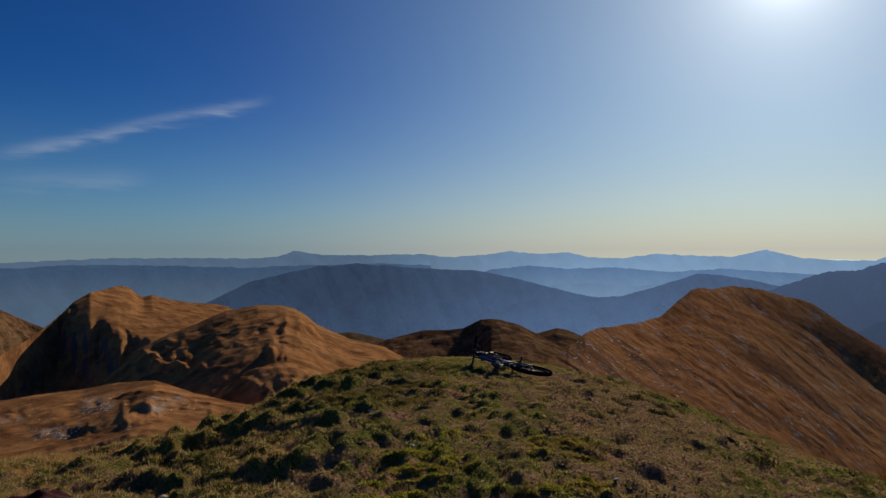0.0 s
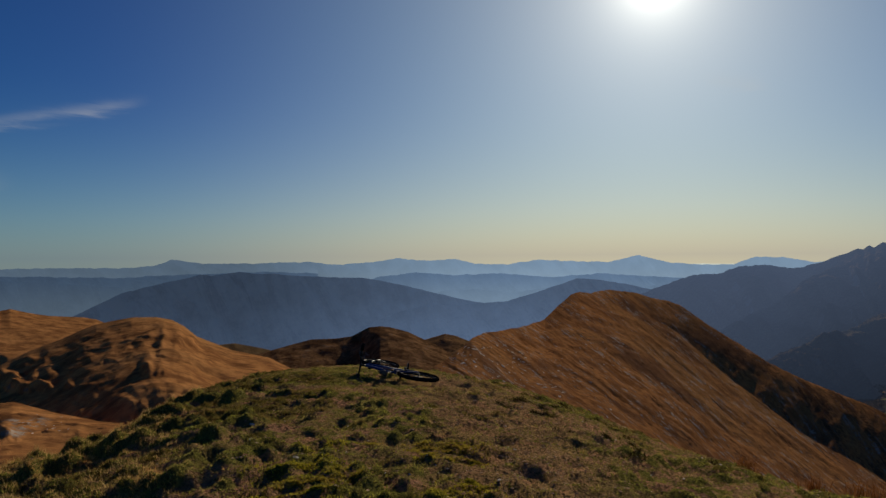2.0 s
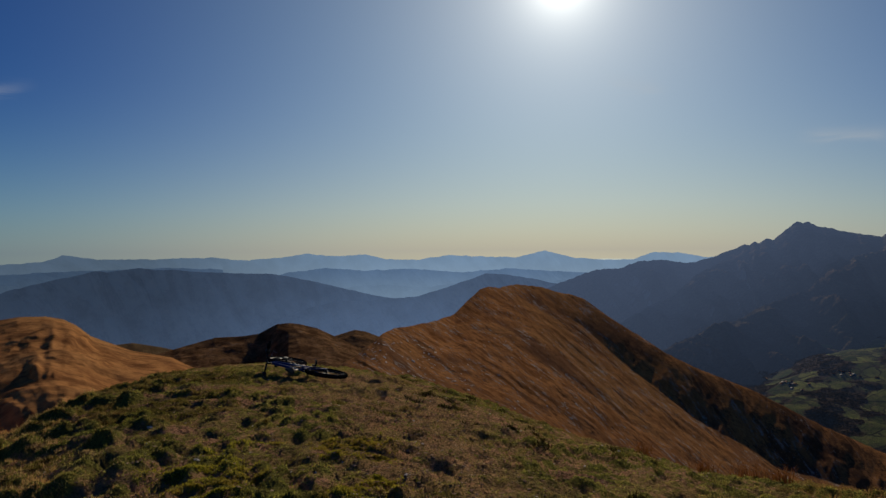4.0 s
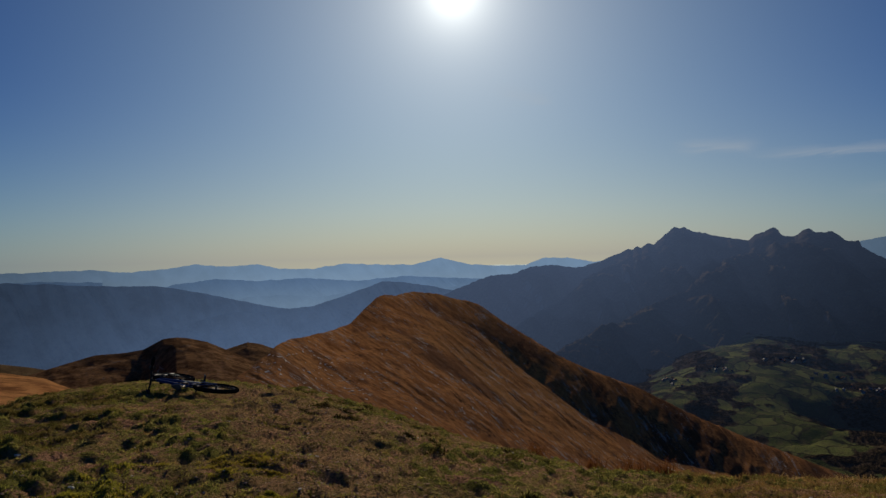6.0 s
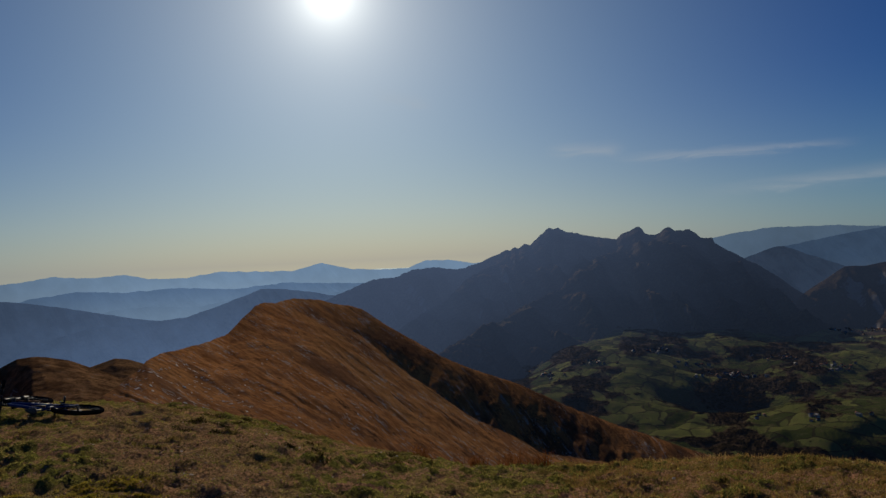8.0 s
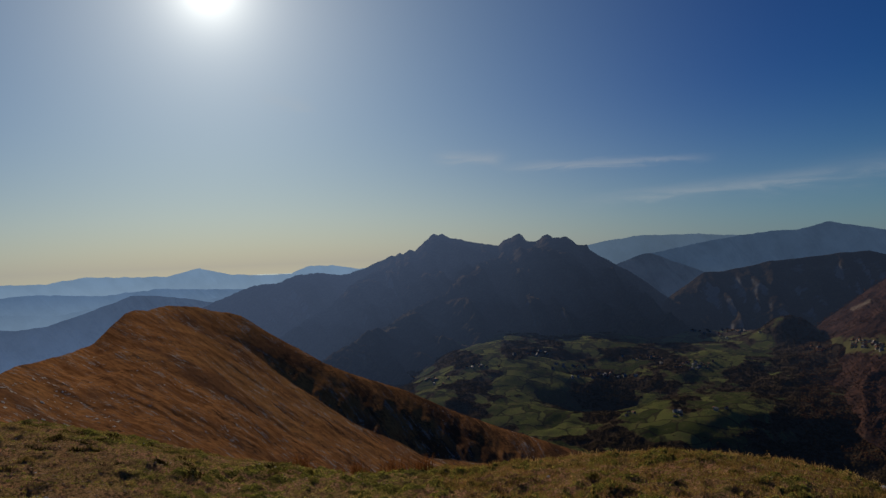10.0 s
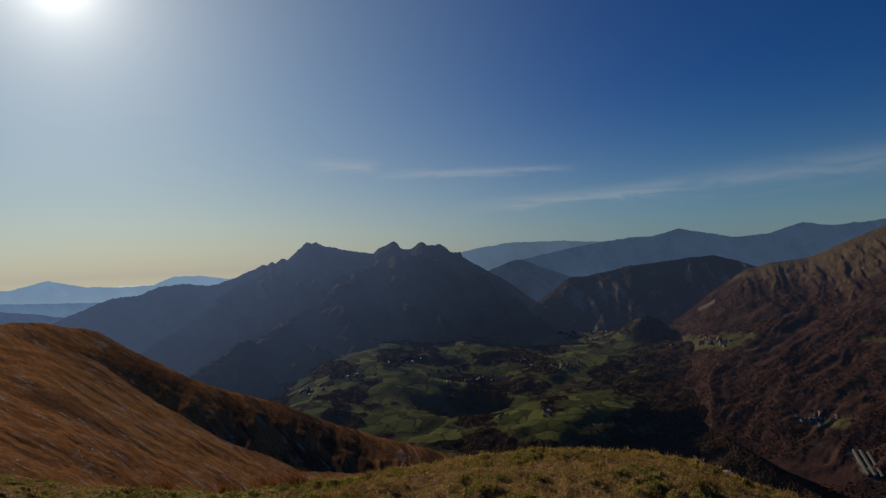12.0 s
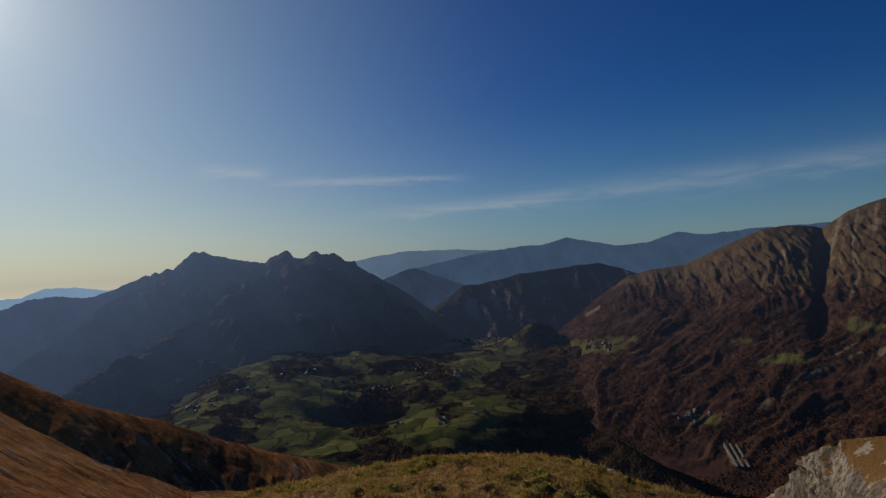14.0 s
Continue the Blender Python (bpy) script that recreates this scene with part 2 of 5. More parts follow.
def build_turf():
    m, t, b = material("turf", 0.95)
    p = place_of(t)
    big, mid, fine, grit = NOISE(t, p, 0.35, 5, 0.6), NOISE(t, p, 2.2, 6, 0.65, 0.4), NOISE(t, p, 14, 6, 0.7), NOISE(t, p, 60, 4, 0.7)
    green = MIX(t, fine, (0.070, 0.072, 0.016), (0.30, 0.27, 0.068))
    straw = MIX(t, fine, (0.18, 0.110, 0.042), (0.50, 0.34, 0.16))
    soil = MIX(t, grit, (0.26, 0.115, 0.062), (0.74, 0.40, 0.25))
    col = MIX(t, RAMP(t, big, 0.4, 0.65), green, straw)
    col = MIX(t, RAMP(t, mid, 0.50, 0.60, 0, 0.85), col, soil)
    grown = M(t, "ADD", attribute(t, "cushion"), M(t, "MULTIPLY_ADD", fine, 0.5, -0.25))
    col = MIX(t, RAMP(t, grown, 0.12, 0.42), MIX(t, RAMP(t, big, 0.35, 0.6, 0.15, 0.6), col, soil), green)
    col = MIX(t, RAMP(t, NOISE(t, p, 9, 5, 0.7), 0.50, 0.60, 0, 0.75), col, green)
    path = MIX(t, grit, (0.26, 0.13, 0.06), (0.68, 0.40, 0.21))
    col = MIX(t, RAMP(t, M(t, "ADD", attribute(t, "worn"), M(t, "MULTIPLY_ADD", mid, 1.2, -0.6)), 0.45, 0.75, 0, 0.6), col, path)
    crumbs = RAMP(t, NOISE(t, p, 34, 5, 0.75), 0.49, 0.56, 0, 0.7)
    col = MIX(t, crumbs, col, (0.085, 0.066, 0.026))
    col = MIX(t, RAMP(t, NOISE(t, p, 85, 3, 0.8), 0.66, 0.70, 0, 0.8), col, (0.66, 0.56, 0.42))
    t.links.new(col, b.inputs["Base Color"])
    bump(t, b, M(t, "ADD", fine, M(t, "MULTIPLY", NOISE(t, p, 32, 5, 0.7), 0.5)), 1.0, 0.075)
    return m


def build_valley():
    """Meadows, hedged fields and autumn woods on the valley floor."""
    m, t, b = material("valley", 1.0)
    p = place_of(t)
    warped = N(t, "ShaderNodeVectorMath", {0: p, 1: N(t, "ShaderNodeVectorMath", {0: N(t, "ShaderNodeTexNoise", {"Vector": p, "Scale": 0.008}).outputs["Color"], "Scale": 120.0}, operation="SCALE").outputs[0]}, operation="ADD").outputs[0]
    cells = N(t, "ShaderNodeTexVoronoi", {"Vector": warped, "Scale": 0.0125})
    hedge = N(t, "ShaderNodeTexVoronoi", {"Vector": warped, "Scale": 0.0125}, feature="DISTANCE_TO_EDGE").outputs["Distance"]
    n2, n3 = NOISE(t, p, 0.03, 6, 0.65), NOISE(t, p, 0.15, 4, 0.7)
    tint = N(t, "ShaderNodeSeparateColor", {0: cells.outputs["Color"]}).outputs[0]
    field = MIX(t, RAMP(t, tint, 0.2, 0.8), (0.046, 0.056, 0.014), (0.140, 0.146, 0.040))
    field = MIX(t, RAMP(t, n2, 0.45, 0.7, 0, 0.6), field, (0.13, 0.10, 0.045))
    field = MIX(t, RAMP(t, M(t, "ADD", hedge, M(t, "MULTIPLY_ADD", n2, 0.16, -0.08)), 0.06, 0.02, 0, 0.75), field, (0.034, 0.028, 0.016))
    wood = MIX(t, n3, (0.036, 0.026, 0.016), (0.100, 0.066, 0.036))
    t.links.new(MIX(t, RAMP(t, attribute(t, "wood"), 0.35, 0.6), field, wood), b.inputs["Base Color"])
    bump(t, b, n3, 0.8, 6.0)
    # haze over the valley floor, put on as emission
    painted_haze(t, b)
    return m


def build_rust():
    """Rust-red autumn grass on slanting beds of rock, with dark dwarf shrubs and pale stone along the beds."""
    m, t, b = material("brown_grass", 0.95)
    p = place_of(t)
    run = N(t, "ShaderNodeTexCoord").outputs["UV"]
    def beds(across, along, detail=6, rough=0.65):
        return NOISE(t, N(t, "ShaderNodeMapping", {"Vector": run, "Scale": (across, along, 1.0)}).outputs[0], 1.0, detail, rough, 0.35)
    wide, lines, thin = beds(0.7, 0.13), beds(2.3, 0.36), beds(7.0, 1.3, 4)
    fine, big = NOISE(t, p, 1.1, 6, 0.7), NOISE(t, p, 0.014, 5, 0.6)
    col = MIX(t, RAMP(t, M(t, "ADD", M(t, "MULTIPLY", lines, 0.6), M(t, "MULTIPLY", thin, 0.4)), 0.38, 0.62), (0.19, 0.080, 0.030), (0.44, 0.200, 0.076))
    col = MIX(t, RAMP(t, big, 0.45, 0.7, 0, 0.6), col, (0.36, 0.19, 0.075))
    col = MIX(t, RAMP(t, wide, 0.47, 0.62, 0, 0.75), col, (0.15, 0.075, 0.042))
    shrub = M(t, "ADD", M(t, "ADD", M(t, "MULTIPLY", lines, 0.7), M(t, "MULTIPLY", fine, 0.3)), M(t, "MULTIPLY", attribute(t, "shrub"), 0.10))
    col = MIX(t, RAMP(t, shrub, 0.545, 0.63, 0, 0.8), col, (0.06, 0.034, 0.022))
    col = MIX(t, RAMP(t, fine, 0.42, 0.66, 0.0, 0.4), col, (0.08, 0.036, 0.016))
    bare = M(t, "MULTIPLY", RAMP(t, M(t, "ADD", M(t, "MULTIPLY", beds(6.0, 0.8, 5, 0.7), 0.55), M(t, "MULTIPLY", fine, 0.45)), 0.535, 0.58), RAMP(t, beds(1.1, 0.22, 4), 0.42, 0.56))
    col = MIX(t, M(t, "MULTIPLY", bare, 0.8), col, MIX(t, fine, (0.20, 0.175, 0.155), (0.44, 0.40, 0.36)))
    t.links.new(col, b.inputs["Base Color"])
    bump(t, b, M(t, "ADD", fine, lines), 0.5, 0.22)
    return m


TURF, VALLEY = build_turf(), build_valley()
BROWN = build_rust()
CRAGGY = alpine_grass("craggy_grass", (0.19, 0.083, 0.034), (0.46, 0.215, 0.080), (0.40, 0.217, 0.090), (0.17, 0.14, 0.12), 0.50, 0.5, 0.15, 0.012, mottle=0.28)
# duller, darker brown: the air before these hills is put into the colour
DULL = alpine_grass("dull_grass", (0.095, 0.050, 0.025), (0.25, 0.138, 0.066), (0.20, 0.120, 0.058), (0.30, 0.28, 0.26), 0.45, 0.5, 0.3, 0.012)
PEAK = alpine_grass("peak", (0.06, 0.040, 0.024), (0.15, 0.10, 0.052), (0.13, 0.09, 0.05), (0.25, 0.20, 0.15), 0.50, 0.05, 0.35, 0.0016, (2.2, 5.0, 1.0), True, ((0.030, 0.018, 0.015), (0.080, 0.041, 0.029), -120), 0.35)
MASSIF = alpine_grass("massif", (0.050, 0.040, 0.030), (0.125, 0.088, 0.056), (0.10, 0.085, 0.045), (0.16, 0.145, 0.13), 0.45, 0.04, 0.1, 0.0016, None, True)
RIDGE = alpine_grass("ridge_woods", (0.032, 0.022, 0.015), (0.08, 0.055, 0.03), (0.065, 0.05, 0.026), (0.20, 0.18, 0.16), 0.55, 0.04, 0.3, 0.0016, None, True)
# second and third colours: painted haze glow, high up and low down
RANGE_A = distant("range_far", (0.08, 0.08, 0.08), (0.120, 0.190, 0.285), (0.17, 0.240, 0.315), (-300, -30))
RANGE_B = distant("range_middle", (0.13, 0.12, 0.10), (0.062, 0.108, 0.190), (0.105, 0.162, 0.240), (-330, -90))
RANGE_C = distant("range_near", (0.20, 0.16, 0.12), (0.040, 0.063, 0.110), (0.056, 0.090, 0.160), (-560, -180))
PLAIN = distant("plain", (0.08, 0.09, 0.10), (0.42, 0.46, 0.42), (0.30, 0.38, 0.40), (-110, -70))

# ---- ground, hills and mountains ----
def lerp_table(table, x):
    """Smooth lookup of a table of rows (x, value, ...)."""
    xs = [r[0] for r in table]
    return [np.interp(x, xs, [r[k] for r in table]) for k in range(1, len(table[0]))]


def step(x):
    x = min(1.0, max(0.0, x))
    return x * x * (3 - 2 * x)


def make_mesh(name, verts, faces, mat, parent=None, smooth=True):
    me = bpy.data.meshes.new(name)
    verts = np.asarray(verts, dtype=np.float32)
    faces = np.asarray(faces, dtype=np.int32)
    k = faces.shape[1]
    me.vertices.add(len(verts))
    me.vertices.foreach_set("co", verts.ravel())
    me.loops.add(faces.size)
    me.loops.foreach_set("vertex_index", faces.ravel())
    me.polygons.add(len(faces))
    me.polygons.foreach_set("loop_start", np.arange(0, faces.size, k, dtype=np.int32))
    me.update(calc_edges=True)
    me.polygons.foreach_set("use_smooth", np.full(len(faces), smooth, dtype=bool))
    me.materials.append(mat)
    ob = new(name, me)
    ob.parent = parent
    return ob


def grid_faces(rows, cols, closed=False):
    i, j = np.meshgrid(np.arange(rows - 1), np.arange(cols if closed else cols - 1), indexing="ij")
    a = (i * cols + j).ravel()
    b = (i * cols + (j + 1) % cols).ravel()
    return np.stack([a, b, b + cols, a + cols], 1)


# the summit falls away like a dome whose sharpness changes with the bearing: bearing, angle down to its rim
RIM = [(-180, 19), (-60, 16), (-33, 15.0), (-27, 15.5), (-21.5, 15), (-17, 14.1), (-12, 11.85), (-6.7, 10.25), (-3, 9.4), (0.7, 9.1), (6, 9.4), (10, 10), (14.5, 10.85),
       (19, 12.3), (27, 15.1), (37, 17.2), (42, 17.4), (49, 17.0), (54, 16.75), (58, 16.2), (66, 15.9), (70, 16.1), (74.4, 16.6), (77, 17.5), (81, 18.7), (86, 20), (100, 21), (180, 19)]
# valley floor by distance
FLOOR = [(0, -530), (1500, -525), (1750, -518), (2050, -500), (2600, -468), (3400, -400), (4950, -400)]
# rounded hills on it: bearing, distance, rise, length along the bearing, width across, turn
KNOLLS = [(48.6, 2750, 55, 600, 230, 0), (66.5, 2080, 46, 330, 330, 0), (60.5, 1950, 22, 280, 260, 0), (57.2, 2300, -75, 110, 190, 0), (76.5, 1640, -120, 180, 210, 0), (72.5, 1850, -80, 190, 130, 0),
          (70.3, 3250, 100, 170, 120, 0), (65.5, 2750, 40, 230, 260, 0), (55.0, 3050, 40, 300, 300, 0), (43, 2450, 30, 300, 160, 0), (76, 2950, 55, 300, 200, 0)]
# woods (+) and meadows (-) in the valley: bearing, height angle from the summit, half sizes, weight
COVER = [(44.9, -8.3, 2.0, 0.6, 0.7), (47.0, -10.2, 1.2, 0.6, 0.8), (39.8, -9.8, 2.0, 1.0, 0.7), (72.0, -8.5, 2.0, 1.2, 0.8), (69.6, -10.6, 2.2, 0.7, 0.9), (67.6, -9.4, 1.5, 0.6, 0.6), (56.8, -11.7, 2.8, 1.0, 1.2), (51.9, -7.6, 3.0, 0.6, 0.8),
         (60.0, -8.5, 3.0, 0.5, 0.6), (58.4, -10.5, 3.0, 0.5, 0.6), (69.0, -15.0, 1.5, 0.5, 0.6), (67.2, -14.2, 1.5, 0.3, 0.6), (56.6, -14.6, 2.5, 0.6, 0.9), (60.2, -15.4, 2.0, 0.35, 1.0), (75.0, -15.2, 5.0, 2.0, 1.2), (70.6, -12.8, 1.8, 0.8, 0.8), (45.5, -12.0, 1.5, 0.8, 0.5), (70.3, -6.4, 1.6, 0.9, 0.9),
         (50.4, -10.4, 2.6, 0.9, -1.0), (46.9, -7.1, 1.8, 0.7, -0.8), (43.0, -10.0, 1.2, 0.4, -0.7), (50.2, -12.6, 2.0, 0.8, -0.9), (46.5, -11.5, 0.8, 0.5, -0.6), (55.0, -7.6, 2.5, 0.4, -0.9), (52.0, -9.2, 3.0, 0.35, -0.7), (62.5, -14.0, 3.5, 1.0, -1.1), (66.3, -11.9, 2.2, 0.6, -1.0), (60.0, -12.8, 2.0, 0.5, -0.6), (65.7, -8.6, 2.5, 0.5, -0.5), (61.5, -6.9, 2.5, 0.4, -0.5), (52.6, -13.5, 1.2, 0.4, -0.8)]


def dome(b, d):
    rim = np.interp(b, [r[0] for r in RIM], [r[1] for r in RIM])
    c = (np.tan(np.radians(rim)) / 2) ** 2 / EYE
    turn = 0.22 / c
    return np.where(d < turn, -c * d * d, -c * turn * turn - 0.44 * (d - turn))


def land(b, d):
    """Height of the open ground at bearings b and distances d (arrays)."""
    x, y = d * np.sin(np.radians(b)), d * np.cos(np.radians(b))
    low = np.interp(d, [r[0] for r in FLOOR], [r[1] for r in FLOOR])
    low = low - 520 * np.clip((24 - b) / 10, 0, 1) * np.clip((d - 800) / 800, 0, 1)
    low = low - 110 * np.clip((45 - b) / 6, 0, 1) * np.clip((d - 2300) / 600, 0, 1)
    for kb, kd, rise, along, across, turn in KNOLLS:
        ux, uy = math.sin(radians(kb + turn)), math.cos(radians(kb + turn))
        dx, dy = x - kd * math.sin(radians(kb)), y - kd * math.cos(radians(kb))
        p, q = dx * ux + dy * uy, dx * uy - dy * ux
        low = low + rise * np.exp(-(p / along) ** 2 - (q / across) ** 2)
    high = dome(b, d)
    mix = 40.0
    return np.where(high > low + 200, high, np.logaddexp(high / mix, low / mix) * mix)


def cushion(x, y):
    """Tussocks on the rough left flank and smaller cushions of turf elsewhere: how rough it is, and the height of both, 0 to 1."""
    v = Vector((x, y, 0.0))
    b, far = math.degrees(math.atan2(x, y)), math.hypot(x, y)
    rough = min(1, max(0, (1 - b) / 7)) * min(1, max(0, (far - 5) / 3)) * (1.0 if b > -24 else max(0.3, (b + 34) / 10))
    near, _ = noise.voronoi(v * 2.5 + 0.7 * Vector((noise.noise(v * 0.9), noise.noise(v * 0.9 + Vector((5, 5, 5))), 0)))
    lump = max(0.0, 1 - (near[0] * 1.7) ** 2) * step(0.65 + 1.5 * noise.noise(v * 0.8 + Vector((2, 9, 4))))
    small, _ = noise.voronoi(v * 4.6 + 0.7 * Vector((noise.noise(v * 2), noise.noise(v * 2 + Vector((5, 5, 5))), 0)))
    tuft = max(0.0, 1 - (small[0] * 1.75) ** 2) * step(0.55 + 1.7 * noise.noise(v * 0.8 + Vector((8, 1, 4))))
    return rough, lump, tuft


def green_part(x, y):
    rough, lump, tuft = cushion(x, y)
    return max(rough * lump, tuft)


def relief(x, y, d):
    """Hummocks near the camera, rolling country further off."""
    near = np.exp(-(d / 60.0) ** 2)
    out = np.zeros_like(x)
    for i in range(len(x)):
        px, py, far = x[i], y[i], d[i]
        v = Vector((px, py, 0.0))
        if far < 90:
            h = noise.noise(v * 1.9) * 0.05 + noise.noise(v * 0.55) * 0.07 + (0.5 - abs(noise.noise(v * 3.4))) * 0.15 + (0.5 - abs(noise.noise(v * 7.5))) * 0.05 + noise.noise(v * 8.0) * 0.02
            rough, lump, tuft = cushion(px, py)
            h += rough * (0.24 * (0.4 - abs(noise.noise(v * 1.15 + Vector((7, 3, 0))))) + 0.18 * lump) + (0.068 - 0.02 * rough) * tuft
            out[i] = h * min(1.0, far / 3.0)
        elif far > 300:
            out[i] = (noise.fractal(v * 0.0042, 1.0, 2.1, 6) * 20 + noise.fractal(v * 0.013, 0.9, 2.1, 4) * 6) * min(1, (far - 300) / 900)
        else:
            out[i] = noise.noise(v * 0.05) * 1.0
    return out


def surface_z(x, y):
    """Height of the ground at one place near the camera."""
    d = np.array([math.hypot(x, y)])
    b = np.array([math.degrees(math.atan2(x, y))])
    return float(land(b, d)[0] + relief(np.array([x]), np.array([y]), d)[0])


def worn(x, y):
    """Where feet have worn the turf down to gravel: a path from the camera past the bicycle (arrays)."""
    b, d = np.degrees(np.arctan2(x, y)), np.hypot(x, y)
    mid, half = 17 - 0.7 * (d - 4), 11 - 0.5 * (d - 4)
    side = np.clip(1.25 - np.abs(b - mid) / np.maximum(2.5, half), 0, 1)
    return side * np.clip((17 - d) / 4, 0, 1)


def wooded(x, y, z):
    """0 meadow to 1 forest, at a place in the valley."""
    b, d = math.degrees(math.atan2(x, y)), math.hypot(x, y)
    e = math.degrees(math.atan2(z - EYE, d))
    v = noise.fractal(Vector((x, y, 0)) * 0.0075, 0.7, 2.1, 6) * 0.55
    bb, ee = b + 1.0 * noise.noise(Vector((x, y, 300)) * 0.006), e + 0.35 * noise.noise(Vector((x, y, 900)) * 0.006)
    for b0, e0, wb, we, k in COVER:
        r = ((bb - b0) / wb) ** 2 + ((ee - e0) / we) ** 2
        if r < 5:
            v += 0.55 * k * math.exp(-r * r * 0.6)
    v += 0.42 * min(1, max(0, (b - 71) / 3.0))              # wooded side valley
    v += 0.45 * min(1, max(0, (d - 3300) / 500))            # foot of the mountains
    v += 0.3 * min(1, max(0, (43 - b) / 4))
    return min(1.0, max(0.0, 0.41 + v * 1.7))


def build_ground():
    radii = np.concatenate([[0.001], np.arange(0.1, 24, 0.1), 24 * 1.026 ** np.arange(1, 152), 1180 * 1.010 ** np.arange(1, 150)])
    radii = radii[radii < 4930]
    angles = np.concatenate([np.arange(-180, -36, 1.5), np.arange(-36, 30, 0.36), np.arange(30, 101, 0.25), np.arange(101, 179, 1.5)])
    D, B = np.meshgrid(radii, angles, indexing="ij")
    D, B = D.ravel(), B.ravel()
    x, y = D * np.sin(np.radians(B)), D * np.cos(np.radians(B))
    base = land(B, D)
    z = base + relief(x, y, D)
    ob = make_mesh("ground", np.stack([x, y, z], 1), grid_faces(len(radii), len(angles), True)[:, ::-1], TURF)
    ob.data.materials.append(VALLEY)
    wood = ob.data.attributes.new("wood", "FLOAT", "POINT")
    wood.data.foreach_set("value", np.array([wooded(*q) if r > 600 else 0.0 for q, r in zip(zip(x, y, base), D)], dtype=np.float32))
    ob.data.attributes.new("cushion", "FLOAT", "POINT").data.foreach_set("value", np.array([green_part(p, q) if r < 30 else 0.5 for p, q, r in zip(x, y, D)], dtype=np.float32))
    ob.data.attributes.new("worn", "FLOAT", "POINT").data.foreach_set("value", worn(x, y).astype(np.float32))
    far = np.repeat((radii[:-1] > 200).astype(np.int32), len(angles))
    ob.data.polygons.foreach_set("material_index", far)
    tagged(ob, "short grazed summit turf falling to green valley meadows", "ground", kind="structure")
    return ob


def landform(name, label, crest, foot, mat, cols, rows, curve=0.8, rough=(1.0, 0.02), ribs=(0.0, 0.0, 0.0, 1.0), back=0.3, category="hill", kind="", jag=(0.0, 1.0), crags=0.0, extra=None, uv=None):
    """A hill between a crest and a foot, both given as rows of bearing, distance and height angle. rough: height and scale of
    the relief; ribs: height, count across, slant and waviness of gullies that run down the slope; extra: further shape, from
    bearing, height angle, share of the way up and distance before the crest; uv: surface coordinates from the first two."""
    b = np.linspace(crest[0][0], crest[-1][0], cols)
    cd, ce = lerp_table(crest, b)
    fd, fe = lerp_table(foot, b)
    cz, fz = EYE + cd * np.tan(np.radians(ce)), EYE + fd * np.tan(np.radians(fe))
    steps = np.concatenate([np.linspace(0, 1, rows) ** 0.85, 1 + np.linspace(0, 1, max(6, rows // 5))[1:] ** 1.5])
    # fine shape of the crest fades towards the foot
    span = max(3, cols // 6) | 1
    kernel = np.hanning(span + 2)[1:-1]
    soft = np.convolve(np.pad(cz, span // 2, mode="edge"), kernel / kernel.sum(), mode="valid")
    pts, marks = [], []
    seed = Vector((crest[0][0] * 3.1, crest[0][1] * 0.017, 5.0))
    for s in steps:
        for i in range(cols):
            if s <= 1:
                d = fd[i] + (cd[i] - fd[i]) * s
                k = min(1.0, max(0.0, (s - 0.45) / 0.55))
                top = soft[i] + (cz[i] - soft[i]) * k * k * (3 - 2 * k)
                z = fz[i] + (top - fz[i]) * s ** curve
            else:
                d = cd[i] * (1 + back * (s - 1))
                z = cz[i] - (s - 1) ** 1.3 * abs(cd[i]) * back * 0.75
            e = math.degrees(math.atan2(z - EYE, d))
            if extra:
                z += extra(b[i], e, s, cd[i] - d)
            marks.append(uv(b[i], e) if uv else (b[i] + (s - 1) * ribs[2] * (b[-1] - b[0]) / max(1e-6, ribs[1]), s))
            p = bearing(b[i], d, z)
            q = p * rough[1] + seed
            keep = min(1.0, max(0.10, (1 - s) * 5)) if s <= 1 else 0.10
            low = min(1.0, s * 6 + 0.2)
            h = noise.fractal(q, 0.9, 2.1, 7) * rough[0] * keep * low
            if crags:
                c = noise.noise(q * 1.3 + Vector((3, 8, 1))) + 0.45 * noise.noise(q * 3.1) + 0.2 * noise.noise(q * 8)
                for level, size in ((-0.12, 0.55), (0.10, 1.0), (0.34, 0.7)):
                    k = min(1.0, max(0.0, (c - level) / 0.10))
                    h += crags * size * k * k * (3 - 2 * k) * keep * low
            if ribs[0]:
                u = i / cols * ribs[1] + (s - 1) * ribs[2]
                w = Vector((u, s * ribs[3], seed.x))
                h -= ribs[0] * (abs(noise.noise(w)) + 0.5 * abs(noise.noise(w * 2.3)) - 0.35) * keep * low * (min(1.0, max(0.12, (s - ribs[4]) * 3)) if len(ribs) > 4 else 1.0)
            if jag[0]:
                h += jag[0] * noise.fractal(Vector((b[i] * jag[1], 0, seed.y)), 0.8, 2.2, 5) * max(0.0, 1 - abs(s - 1) * 4)
            p.z += h
            pts.append(p)
    ob = make_mesh(name, [tuple(p) for p in pts], grid_faces(len(steps), cols)[:, ::-1], mat)
    run = np.array(marks, dtype=np.float32)
    loops = np.empty(len(ob.data.loops), dtype=np.int32)
    ob.data.loops.foreach_get("vertex_index", loops)
    ob.data.uv_layers.new(name="run").uv.foreach_set("vector", run[loops].ravel())
    return tagged(ob, label, category, kind=kind)

build_ground()

